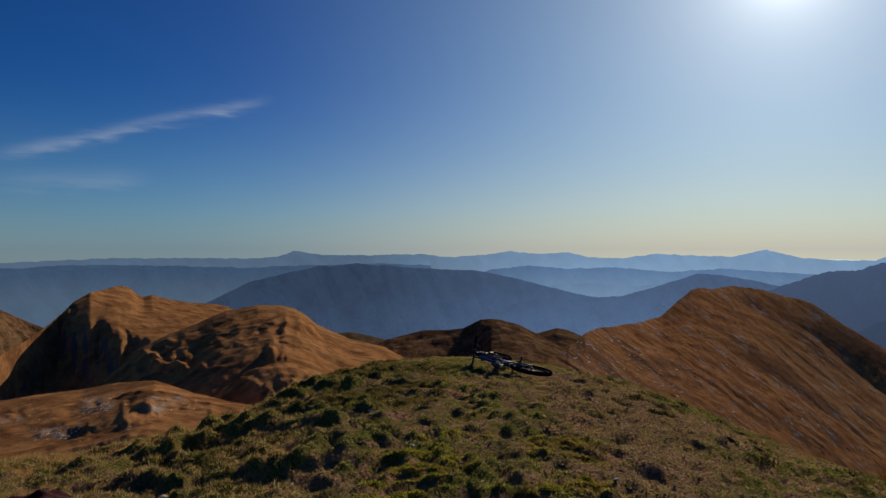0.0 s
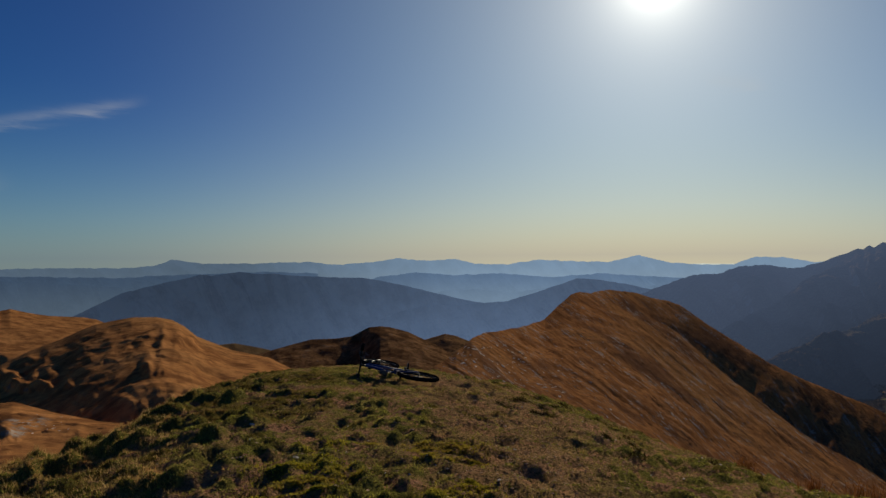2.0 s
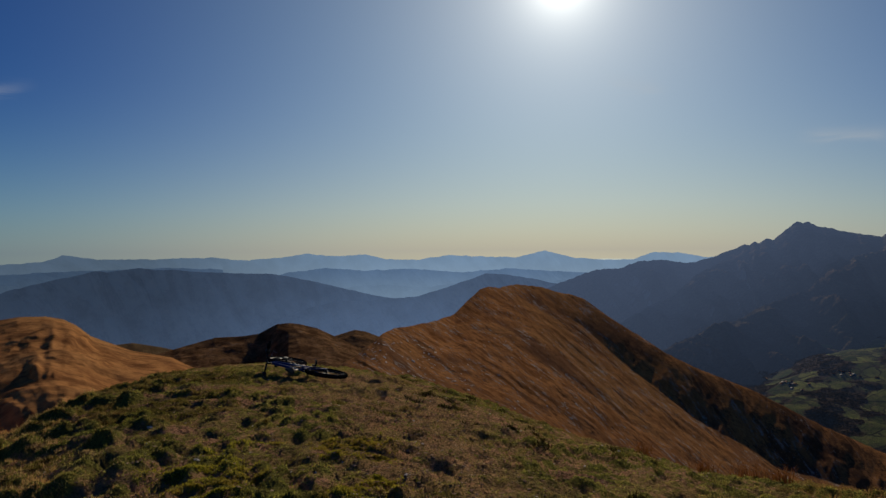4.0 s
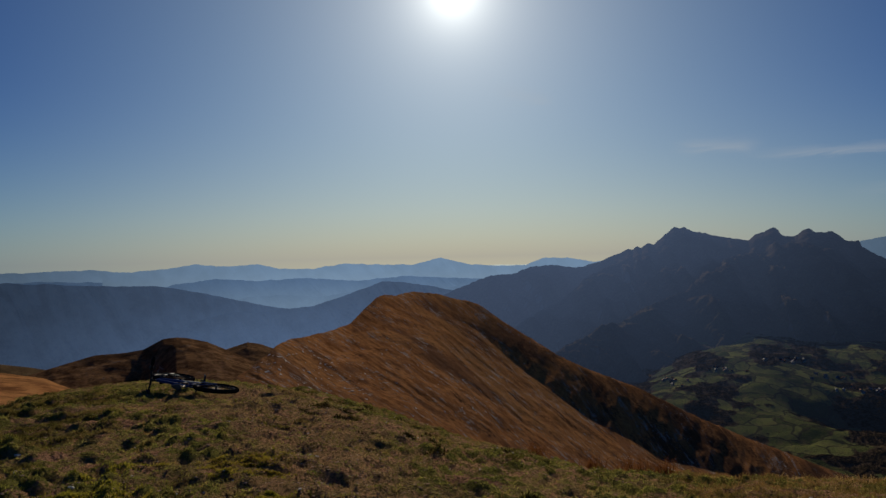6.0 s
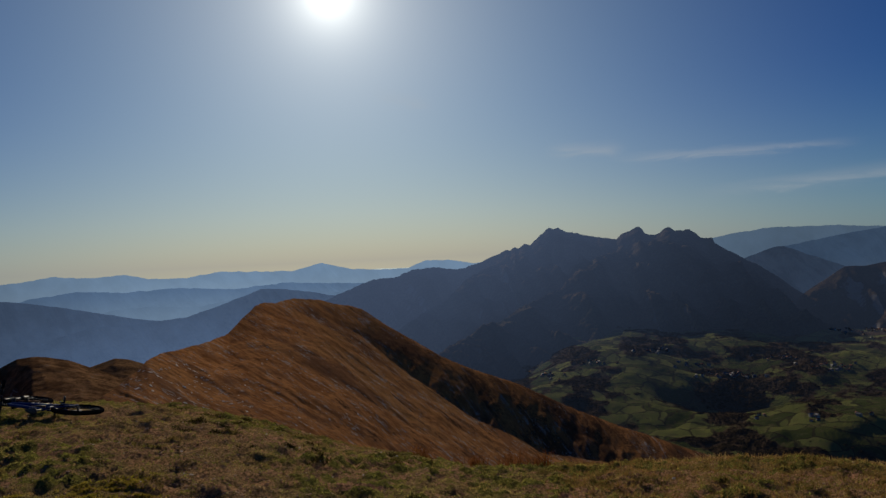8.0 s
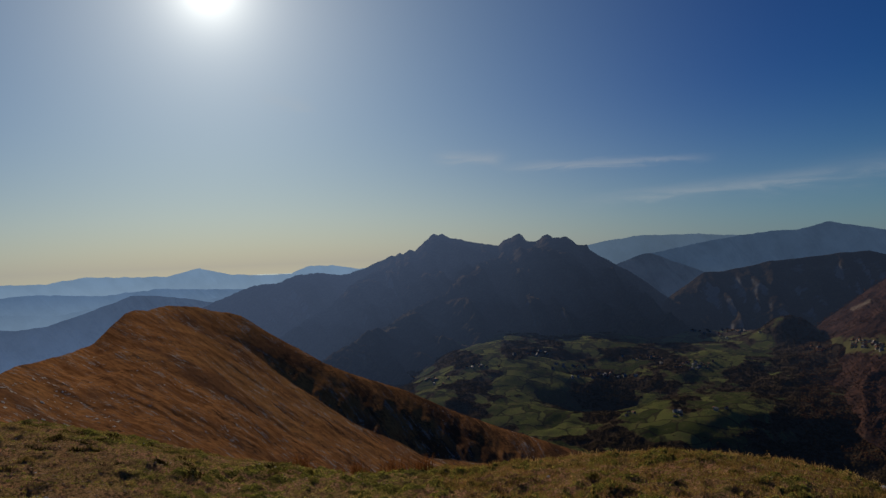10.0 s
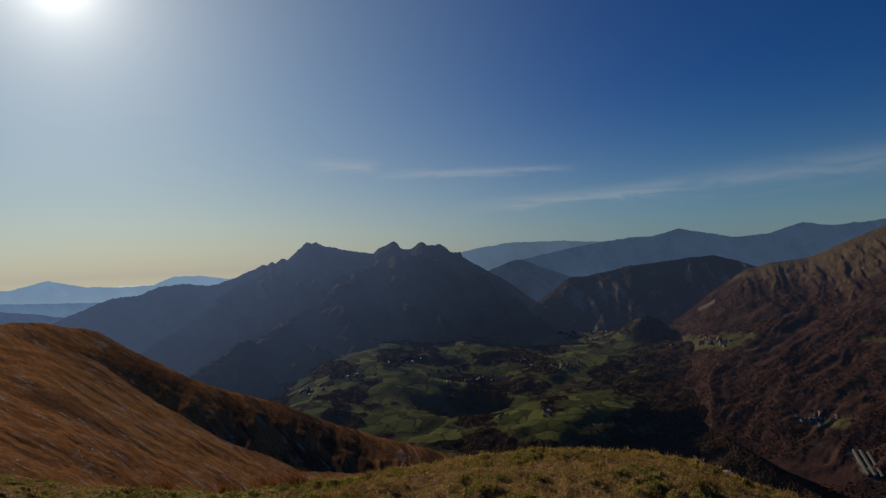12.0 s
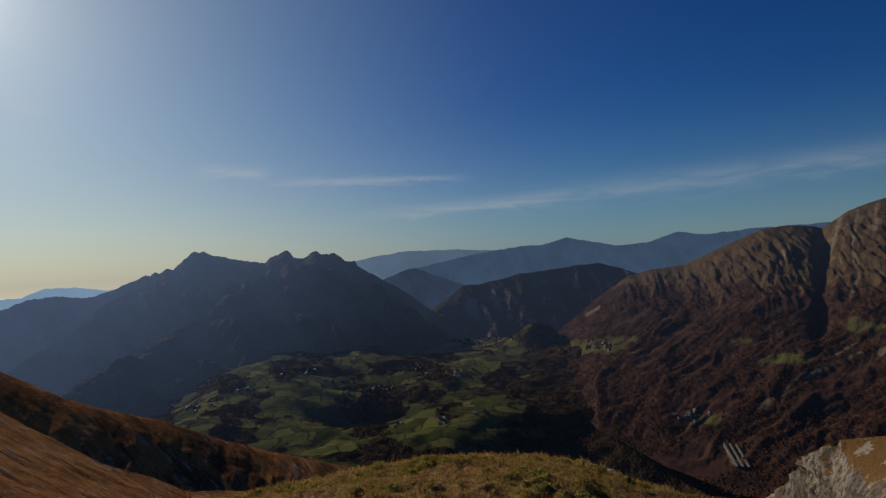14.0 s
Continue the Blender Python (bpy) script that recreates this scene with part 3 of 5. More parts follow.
# the rust-brown ridge that goes on beyond the bicycle; below its crest a scarp falls into a shaded hollow: bearing, drop, run
SCARP = [(22, 0.0, 14), (25, 1.4, 15), (28, 4.0, 18), (31, 6.8, 21), (34, 8.4, 24), (38, 12.0, 27), (42, 13.6, 28), (46, 11.6, 26), (50, 7.6, 22), (55, 5.0, 18), (61, 4.0, 18)]


def strata(b, e):
    """Across and along the beds of rock that slant down the ridge."""
    return e + 0.62 * (b - 22), b


def ridge_shape(b, e, s, gap):
    if s > 1:
        return 0.0
    drop, run = lerp_table(SCARP, b)
    wob = noise.fractal(Vector((b * 0.45, e * 0.8, 3.0)), 0.9, 2.1, 4)
    lip = 2.5 + 0.6 * wob
    g = (gap - lip) / (run * 1.55 * (1 + 0.08 * wob))
    fallen = min(1.0, max(0.0, g)) ** 1.4
    h = -drop * fallen * (1.0 if g < 1 else max(0.0, s / max(0.05, s + (g - 1) * 0.12)))
    # broken ledges along the beds
    u, v = strata(b, e)
    f = u * 1.05 + 0.9 * noise.fractal(Vector((u * 0.5, v * 0.13, 9.0)), 0.9, 2.1, 4)
    tooth = step((f - math.floor(f)) / 0.28) - (f - math.floor(f))
    much = step(0.5 + 1.6 * noise.noise(Vector((u * 0.55, v * 0.16, 4.0)))) * min(1.0, gap / 12) * min(1.0, s * 4)
    h += 0.30 * tooth * much
    f2 = u * 3.1 + 1.2 * noise.fractal(Vector((u, v * 0.3, 2.0)), 0.9, 2.1, 3)
    h += 0.10 * (step((f2 - math.floor(f2)) / 0.3) - (f2 - math.floor(f2))) * step(0.4 + 1.8 * noise.noise(Vector((u * 1.4, v * 0.5, 7.0)))) * min(1.0, gap / 5)
    return h


rust_ridge = landform("hill", "rust-brown grassy ridge streaked with pale rock", [(4.0, 122, -10.9), (7.2, 116, -9.9), (8.4, 112, -9.0), (9.3, 113, -8.6), (10.2, 115, -7.95), (11.56, 122, -6.79), (12.46, 130, -6.34), (13.82, 142, -6.19), (16.1, 170, -5.72), (17.5, 192, -5.22), (18.45, 203, -4.24), (19.62, 215, -3.2), (20.3, 220, -2.99), (21.1, 228, -3.12), (22.0, 235, -2.88), (22.65, 238, -2.80), (23.8, 242, -2.94), (24.74, 245, -3.05), (25.9, 249, -3.45), (26.8, 251, -3.58), (27.97, 254, -3.95), (30.0, 259, -5.42), (32.26, 264, -6.82), (34.47, 268, -8.21), (36.66, 272, -9.2), (40.6, 278, -10.6), (44.93, 284, -12.6), (48.75, 288, -14.0), (51.3, 290, -14.75), (53.35, 292, -15.4), (55.23, 294, -15.9), (56.77, 296, -16.8), (58, 297, -18), (61, 300, -19.5)],
         [(4.0, 50, -17), (15, 55, -22), (25, 66, -25), (37, 75, -26), (50, 95, -24), (61, 140, -22)], BROWN, 600, 230, 1.0, (0.6, 0.07), (0.0, 30, 7.0, 0.6), 0.35, jag=(0.2, 1.6), extra=ridge_shape, uv=strata)


def faces_of(rows, brow=None):
    """Rock faces in a hillside: bearing, height angle at the foot, half width, height in metres. brow: a cliff below a slanting line."""
    def shape(b, e, s, gap):
        if s > 1:
            return 0.0
        v = Vector((b * 0.55, e * 0.55, 2.0))
        wob, fine = noise.fractal(v, 0.9, 2.1, 4), noise.fractal(v * 3.7, 0.9, 2.1, 4)
        h = 0.0
        for b0, e0, half, high in rows:
            x = (b - b0 + 0.7 * wob) / half
            if abs(x) < 2:
                y = e - e0 - 0.35 * wob - 0.12 * fine
                if y > -0.3:
                    h += high * (0.45 + 0.9 * noise.noise(v * 2.3 + Vector((b0, e0, 0)))) * math.exp(-x * x) * step((y + 0.15) / 0.45) * math.exp(-max(0.0, y) / 1.2) * min(1.0, gap / 25)
        if brow:
            b0, e0, fall, deep, end = brow
            line = e0 - fall * (b - b0) + 0.6 * wob + 0.14 * noise.noise(Vector((b * 2.2, 0.0, 5.0))) + 0.10 * fine
            h -= deep * (1 - step((e - line + 1.6) / 2.6)) * step((end - b) / 2.0) * (1.0 + 0.10 * noise.noise(Vector((b * 1.9, e * 0.3, 8.0))))
        return h
    return shape


# craggy brown hills across the hollow
landform("hill", "broad brown hill with a dark rocky flank", [(-37, 330, -9.5), (-34, 350, -8.7), (-32.5, 368, -7.4), (-30.8, 398, -6.35), (-29.8, 415, -5.6), (-28.7, 432, -4.6), (-28.0, 448, -3.85), (-26.9, 462, -3.2), (-26.0, 490, -3.0), (-25.4, 505, -2.82), (-24.8, 520, -2.72), (-24.2, 520, -2.95), (-23.7, 520, -3.45), (-23.3, 520, -3.62), (-22.7, 520, -3.5), (-21.5, 520, -3.85), (-20.3, 520, -4.1), (-18.2, 520, -4.3), (-17.3, 520, -4.5), (-14, 520, -6.2), (-10, 520, -7.5)],
         [(-37, 275, -15), (-31, 330, -13.5), (-28, 330, -12.5), (-25, 315, -11.5), (-20, 300, -11), (-10, 300, -11)], CRAGGY, 260, 170, 0.55, (1.2, 0.016), (1.2, 7, 1.0, 0.8), 0.3, extra=faces_of([], (-28.4, -5.0, 0.50, 24, -18.5)))
crag_hill = landform("hill", "rounded brown hill broken by dark crags", [(-26, 300, -9.5), (-23.8, 310, -7.6), (-21.5, 320, -6.5), (-19.4, 325, -5.75), (-18.2, 328, -5.2), (-17.3, 330, -4.85), (-16, 330, -4.62), (-14.9, 330, -4.45), (-13.2, 328, -4.5), (-12.1, 325, -4.77), (-11.2, 322, -5.3), (-10.3, 320, -6.1), (-7.6, 310, -7.3), (-4.8, 300, -8.0), (-3, 290, -9.0), (2, 260, -10.5)],
         [(-26, 205, -14), (-22, 180, -14), (-18, 150, -14.5), (-12, 110, -15), (2, 90, -14)], CRAGGY, 320, 210, 0.55, (1.5, 0.022), (0.7, 10, 1.5, 1.5), 0.3, crags=0.5,
                     extra=faces_of([(-21.3, -9.5, 2.0, 4.7), (-23.9, -10.2, 0.9, 4.3), (-22.6, -8.6, 1.2, 2.8), (-20.9, -7.35, 1.7, 1.9), (-15.2, -6.8, 0.8, 2.0), (-13.6, -8.8, 1.1, 3.1), (-12.0, -6.7, 1.7, 2.9), (-16.6, -7.6, 1.3, 1.4), (-11.3, -11.0, 1.6, 2.2), (-14.6, -11.7, 1.5, 2.2), (-17.6, -10.4, 0.9, 1.0), (-9.5, -8.3, 1.3, 1.2), (-18.3, -12.2, 0.8, 1.1)]))
knoll = landform("hill", "low brown knoll with white limestone outcrops", [(-40, 190, -10.8), (-32.5, 190, -10.45), (-30.5, 188, -10.28), (-27.3, 186, -10.15), (-25.4, 180, -9.9), (-22.5, 170, -9.9), (-20, 160, -10.9), (-17, 140, -11.9), (-12, 110, -13), (-8, 95, -13.5)],
         [(-40, 60, -22), (-25, 55, -22), (-8, 45, -20)], CRAGGY, 260, 160, 0.8, (0.7, 0.05), (0.3, 10, 1.0, 1.5), 0.3, crags=0.35,
                 extra=faces_of([(-23.6, -12.5, 0.9, 2.2), (-24.3, -13.6, 0.5, 1.5), (-31.5, -11.6, 1.2, 0.9), (-26.9, -11.6, 0.9, 0.9), (-29.3, -13.2, 1.6, 0.7), (-18.6, -13.6, 0.7, 1.0)]))
landform("hill", "small rounded brown hill in half shade", [(-7, 430, -8.0), (-4.4, 430, -7.34), (-1.6, 430, -6.67), (0.5, 430, -6.62), (1.7, 428, -6.5), (3.1, 425, -5.79), (4.0, 425, -5.72), (4.8, 425, -5.8), (6.3, 420, -6.2), (9, 410, -7.5), (10, 400, -8.2), (12, 390, -9.5)],
         [(-7, 300, -12), (-1, 360, -10.5), (1.5, 392, -9.2), (2.6, 385, -9.2), (4.0, 320, -10.4), (12, 260, -13)], DULL, 200, 90, 0.7, (2, 0.025), (1.5, 7, 0.5, 1.2), 0.3)
landform("hill", "small far brown hilltop", [(6, 560, -7.6), (7.7, 560, -6.84), (9.3, 560, -6.4), (10.2, 560, -6.55), (11.3, 560, -7.0), (13, 560, -8.0)], [(6, 450, -11), (13, 450, -11)], DULL, 60, 40, 0.75, (4, 0.02))
landform("hill", "dull green slope below the brown hills", [(-11, 600, -7.6), (-9, 600, -6.85), (-7.5, 600, -6.75), (-5.5, 600, -7.2), (-3, 600, -7.9)], [(-11, 450, -11), (-3, 450, -11)], PEAK, 60, 40, 0.75, (4, 0.02))
landform("hill", "distant brown hill with grey cliffs", [(-46, 900, -3.2), (-36, 900, -3.6), (-32.5, 900, -4.2), (-31, 900, -5.0), (-29.6, 900, -5.75), (-28, 900, -7.5)], [(-46, 720, -9), (-28, 720, -9)], DULL, 120, 80, 0.6, (6, 0.012), (14, 7, 0.6, 1.2), 0.2, extra=faces_of([], (-32.0, -5.6, -0.05, 30, -20)))
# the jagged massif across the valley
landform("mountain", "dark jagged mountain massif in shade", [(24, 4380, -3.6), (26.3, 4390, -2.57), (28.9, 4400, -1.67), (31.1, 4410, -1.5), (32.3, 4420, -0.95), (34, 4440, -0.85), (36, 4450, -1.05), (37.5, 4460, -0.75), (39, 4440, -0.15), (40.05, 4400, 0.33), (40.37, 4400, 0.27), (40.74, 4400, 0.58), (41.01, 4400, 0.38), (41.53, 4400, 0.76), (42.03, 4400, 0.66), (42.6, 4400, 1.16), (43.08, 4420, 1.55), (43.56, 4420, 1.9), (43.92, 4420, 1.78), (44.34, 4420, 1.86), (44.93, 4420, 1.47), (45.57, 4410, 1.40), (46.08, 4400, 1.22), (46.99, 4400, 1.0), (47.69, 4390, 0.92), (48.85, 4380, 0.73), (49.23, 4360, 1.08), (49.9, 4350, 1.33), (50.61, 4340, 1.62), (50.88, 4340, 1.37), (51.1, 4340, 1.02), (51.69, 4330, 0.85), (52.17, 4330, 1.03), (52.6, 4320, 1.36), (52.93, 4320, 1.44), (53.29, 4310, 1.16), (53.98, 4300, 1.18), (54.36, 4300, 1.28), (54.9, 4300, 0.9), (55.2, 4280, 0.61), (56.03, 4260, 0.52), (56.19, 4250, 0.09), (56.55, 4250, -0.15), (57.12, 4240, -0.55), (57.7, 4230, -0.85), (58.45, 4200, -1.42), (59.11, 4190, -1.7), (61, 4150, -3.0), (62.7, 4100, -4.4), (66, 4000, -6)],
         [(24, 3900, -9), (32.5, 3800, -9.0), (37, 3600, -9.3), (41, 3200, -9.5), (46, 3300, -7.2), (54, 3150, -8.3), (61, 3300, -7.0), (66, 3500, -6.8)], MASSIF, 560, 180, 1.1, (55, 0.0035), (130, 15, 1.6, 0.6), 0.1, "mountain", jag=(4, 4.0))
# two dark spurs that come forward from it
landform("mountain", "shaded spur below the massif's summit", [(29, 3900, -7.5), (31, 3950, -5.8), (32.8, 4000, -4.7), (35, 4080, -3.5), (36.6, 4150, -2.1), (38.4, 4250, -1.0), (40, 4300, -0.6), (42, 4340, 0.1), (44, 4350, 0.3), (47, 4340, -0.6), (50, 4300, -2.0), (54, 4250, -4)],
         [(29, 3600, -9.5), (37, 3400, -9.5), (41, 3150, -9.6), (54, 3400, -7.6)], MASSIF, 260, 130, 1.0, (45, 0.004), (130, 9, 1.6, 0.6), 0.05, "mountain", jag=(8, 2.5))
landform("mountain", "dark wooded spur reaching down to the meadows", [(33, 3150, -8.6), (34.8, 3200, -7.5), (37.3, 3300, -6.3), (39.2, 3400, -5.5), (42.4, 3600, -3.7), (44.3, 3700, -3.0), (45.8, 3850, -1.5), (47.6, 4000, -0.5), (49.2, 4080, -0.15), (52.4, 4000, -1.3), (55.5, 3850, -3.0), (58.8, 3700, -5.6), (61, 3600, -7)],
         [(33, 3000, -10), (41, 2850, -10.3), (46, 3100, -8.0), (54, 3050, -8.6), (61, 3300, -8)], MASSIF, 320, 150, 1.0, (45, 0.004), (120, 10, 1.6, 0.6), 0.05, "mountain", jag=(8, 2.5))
# the brown wooded mountain on the far side of the side valley
def ridged(x, y, z):
    return 1 - 2 * abs(noise.noise(Vector((x, y, z))))


def mountain_shape(b, e, s, gap):
    """Furrows below the crest, long wooded ribs lower down, and one deep cleft."""
    if s > 1:
        return 0.0
    fade = min(1.0, gap / 160) * min(1.0, s * 6)
    lean = b + 0.45 * e + 0.9 * noise.fractal(Vector((b * 0.28, e * 0.28, 1.0)), 0.9, 2.1, 4)
    top = step((e + 6.5) / 4.0)
    h = fade * (11 * ridged(lean * 0.45, e * 0.14, 3.0) + 6 * ridged(lean * 1.5, e * 0.35, 6.0) + 9 * noise.fractal(Vector((lean * 2.2, e * 1.1, 7.0)), 0.8, 2.1, 5)) * top
    leaf = b - 1.1 * e + 0.8 * noise.fractal(Vector((b * 0.22, e * 0.22, 4.0)), 0.9, 2.1, 4)
    h += fade * (1 - top) * (11 * ridged(leaf * 0.30, e * 0.14, 9.0) + 6 * ridged(leaf * 0.75, e * 0.35, 12.0) + 5 * noise.fractal(Vector((leaf * 1.6, e * 1.2, 15.0)), 0.8, 2.1, 4))
    # the cleft and the spur before it
    x = b - 91.75 - 0.10 * (e + 2)
    h -= 30 * math.exp(-(x / 0.5) ** 2) * step((1.0 - e) / 2.0) * step((e + 8.5) / 3.0)
    x = b - 90.4 + 0.28 * (e + 0.4)
    h += 16 * math.exp(-(x / 0.9) ** 2) * step((0.4 - e) / 0.9) * step((e + 7) / 3.5)
    return h


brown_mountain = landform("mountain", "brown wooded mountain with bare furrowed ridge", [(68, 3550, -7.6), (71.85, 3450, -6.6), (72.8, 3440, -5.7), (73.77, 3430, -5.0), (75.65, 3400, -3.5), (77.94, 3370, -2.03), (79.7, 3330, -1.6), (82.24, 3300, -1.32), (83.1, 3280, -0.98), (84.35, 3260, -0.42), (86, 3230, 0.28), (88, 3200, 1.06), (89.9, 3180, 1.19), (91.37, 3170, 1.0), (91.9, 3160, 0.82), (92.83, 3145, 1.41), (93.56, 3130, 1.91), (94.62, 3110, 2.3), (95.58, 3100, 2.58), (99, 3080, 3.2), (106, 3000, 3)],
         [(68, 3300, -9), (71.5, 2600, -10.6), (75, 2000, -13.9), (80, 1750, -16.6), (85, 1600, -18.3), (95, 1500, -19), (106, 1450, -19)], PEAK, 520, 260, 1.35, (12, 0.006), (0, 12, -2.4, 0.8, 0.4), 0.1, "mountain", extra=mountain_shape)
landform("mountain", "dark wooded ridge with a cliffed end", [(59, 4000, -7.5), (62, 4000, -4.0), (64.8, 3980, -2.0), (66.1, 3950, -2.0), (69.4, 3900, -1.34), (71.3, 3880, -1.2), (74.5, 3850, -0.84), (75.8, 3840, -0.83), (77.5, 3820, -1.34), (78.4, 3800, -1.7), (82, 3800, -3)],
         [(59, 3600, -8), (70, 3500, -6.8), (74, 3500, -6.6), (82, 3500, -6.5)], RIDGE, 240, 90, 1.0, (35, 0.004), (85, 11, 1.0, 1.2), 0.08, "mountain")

# far ranges: a backdrop, its haze painted on as glow
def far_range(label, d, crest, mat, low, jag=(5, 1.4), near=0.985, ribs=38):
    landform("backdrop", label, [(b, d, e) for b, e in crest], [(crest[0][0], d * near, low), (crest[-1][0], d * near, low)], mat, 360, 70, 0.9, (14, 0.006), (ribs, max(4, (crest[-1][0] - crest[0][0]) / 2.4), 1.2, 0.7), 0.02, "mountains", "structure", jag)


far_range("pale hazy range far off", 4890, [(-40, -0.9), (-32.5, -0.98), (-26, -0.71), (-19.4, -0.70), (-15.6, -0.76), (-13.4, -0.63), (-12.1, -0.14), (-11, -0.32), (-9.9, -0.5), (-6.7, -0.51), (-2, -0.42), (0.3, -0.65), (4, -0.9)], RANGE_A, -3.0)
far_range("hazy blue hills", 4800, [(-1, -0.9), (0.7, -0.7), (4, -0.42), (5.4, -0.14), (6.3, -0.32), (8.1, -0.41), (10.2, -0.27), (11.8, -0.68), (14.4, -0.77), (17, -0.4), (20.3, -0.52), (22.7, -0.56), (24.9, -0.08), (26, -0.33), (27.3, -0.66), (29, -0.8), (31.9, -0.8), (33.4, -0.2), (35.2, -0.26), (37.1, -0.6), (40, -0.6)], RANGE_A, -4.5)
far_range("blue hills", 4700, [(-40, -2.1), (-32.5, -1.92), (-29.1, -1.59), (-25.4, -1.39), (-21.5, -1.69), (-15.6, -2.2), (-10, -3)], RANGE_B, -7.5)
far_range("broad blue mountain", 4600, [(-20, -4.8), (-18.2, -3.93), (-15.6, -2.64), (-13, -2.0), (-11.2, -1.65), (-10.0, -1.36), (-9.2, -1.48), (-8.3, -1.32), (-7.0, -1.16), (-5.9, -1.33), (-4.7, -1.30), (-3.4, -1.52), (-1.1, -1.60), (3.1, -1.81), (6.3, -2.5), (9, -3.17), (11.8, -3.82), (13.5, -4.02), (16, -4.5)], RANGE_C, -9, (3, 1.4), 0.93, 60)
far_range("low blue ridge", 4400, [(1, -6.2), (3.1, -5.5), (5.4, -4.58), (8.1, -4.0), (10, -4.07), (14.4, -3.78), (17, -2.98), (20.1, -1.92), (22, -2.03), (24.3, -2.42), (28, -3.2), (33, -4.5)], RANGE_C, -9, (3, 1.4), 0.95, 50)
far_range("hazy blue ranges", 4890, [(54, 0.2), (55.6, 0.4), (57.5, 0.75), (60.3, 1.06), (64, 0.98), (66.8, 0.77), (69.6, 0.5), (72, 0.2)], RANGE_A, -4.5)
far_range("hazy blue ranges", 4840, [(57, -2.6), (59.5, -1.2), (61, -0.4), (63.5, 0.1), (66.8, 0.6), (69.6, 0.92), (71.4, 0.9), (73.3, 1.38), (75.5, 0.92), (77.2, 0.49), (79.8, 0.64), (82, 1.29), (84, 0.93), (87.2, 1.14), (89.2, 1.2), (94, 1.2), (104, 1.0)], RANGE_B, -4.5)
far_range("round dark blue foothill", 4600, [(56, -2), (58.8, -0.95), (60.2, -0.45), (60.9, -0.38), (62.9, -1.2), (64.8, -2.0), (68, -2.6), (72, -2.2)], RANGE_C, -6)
# a narrow strip whose haze is all painted glow
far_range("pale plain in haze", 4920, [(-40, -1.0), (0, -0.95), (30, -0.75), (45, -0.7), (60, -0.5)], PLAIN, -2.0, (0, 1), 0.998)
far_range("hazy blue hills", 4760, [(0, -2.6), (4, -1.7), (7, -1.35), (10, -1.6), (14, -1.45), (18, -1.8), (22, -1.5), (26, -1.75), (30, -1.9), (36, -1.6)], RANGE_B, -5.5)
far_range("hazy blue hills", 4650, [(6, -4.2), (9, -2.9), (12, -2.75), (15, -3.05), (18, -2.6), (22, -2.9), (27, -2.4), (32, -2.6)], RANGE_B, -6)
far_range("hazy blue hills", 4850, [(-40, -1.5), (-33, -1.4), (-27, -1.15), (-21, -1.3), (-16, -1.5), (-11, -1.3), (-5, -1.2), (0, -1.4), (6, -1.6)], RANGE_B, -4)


def mark_patches():
    """Landslip scars and clearings on the brown mountain, as bearing, height angle and size in degrees."""
    me = brown_mountain.data
    bare, meadow = np.zeros(len(me.vertices), np.float32), np.zeros(len(me.vertices), np.float32)
    scars = [(87.0, -12.1, 88.6, -10.9, 0.22), (88.6, -10.9, 90.2, -9.8, 0.25), (90.2, -9.9, 93.8, -8.0, 0.18), (88.6, -11.2, 91.5, -9.2, 0.14), (84.3, -14.8, 85.6, -16.5, 0.35), (95, -8, 99, -7, 0.3), (93.1, 1.4, 92.2, -1.2, 0.10), (94.2, 1.9, 93.7, -0.6, 0.10), (93.7, -0.8, 94.0, -2.6, 0.12), (94.0, -2.6, 93.4, -4.2, 0.10), (95.4, 2.2, 95.1, 0.4, 0.16), (74.6, -4.9, 75.6, -4.4, 0.14), (91.6, -8.6, 93.6, -7.4, 0.14)]
    glades = [(89.2, -8.55, 1.6, 0.32), (94.6, -6.25, 1.6, 0.45), (83.0, -13.1, 1.3, 0.45), (75.4, -7.5, 2.3, 0.6), (86, -7.2, 0.8, 0.15)]
    for k, v in enumerate(me.vertices):
        x, y, z = v.co
        d = math.hypot(x, y)
        b, e = math.degrees(math.atan2(x, y)), math.degrees(math.atan2(z - EYE, d))
        wob = noise.fractal(v.co * 0.014, 0.8, 2.1, 5) * 1.1
        for b0, e0, b1, e1, w in scars:
            s = min(1, max(0, ((b - b0) * (b1 - b0) + (e - e0) * (e1 - e0)) / ((b1 - b0) ** 2 + (e1 - e0) ** 2)))
            r = math.hypot(b - b0 - s * (b1 - b0), e - e0 - s * (e1 - e0)) / w + wob
            bare[k] = max(bare[k], min(1.0, max(0.0, 1.6 - 1.4 * r)))
        for b0, e0, w, h in glades:
            r = math.hypot((b - b0) / w, (e - e0) / h) + wob
            meadow[k] = max(meadow[k], min(1.0, max(0.0, 3 - 2.6 * r)))
    for key, data in (("bare", bare), ("meadow", meadow)):
        me.attributes.new(key, "FLOAT", "POINT").data.foreach_set("value", data)
    return bare + meadow


OPEN_SLOPE = mark_patches()

# dwarf shrubs on the far end of the rust-brown ridge
_shrub = np.array([min(1.0, max(0.0, (math.degrees(math.atan2(v.co.x, v.co.y)) - 29) / 14)) for v in rust_ridge.data.vertices], dtype=np.float32)
rust_ridge.data.attributes.new("shrub", "FLOAT", "POINT").data.foreach_set("value", _shrub)

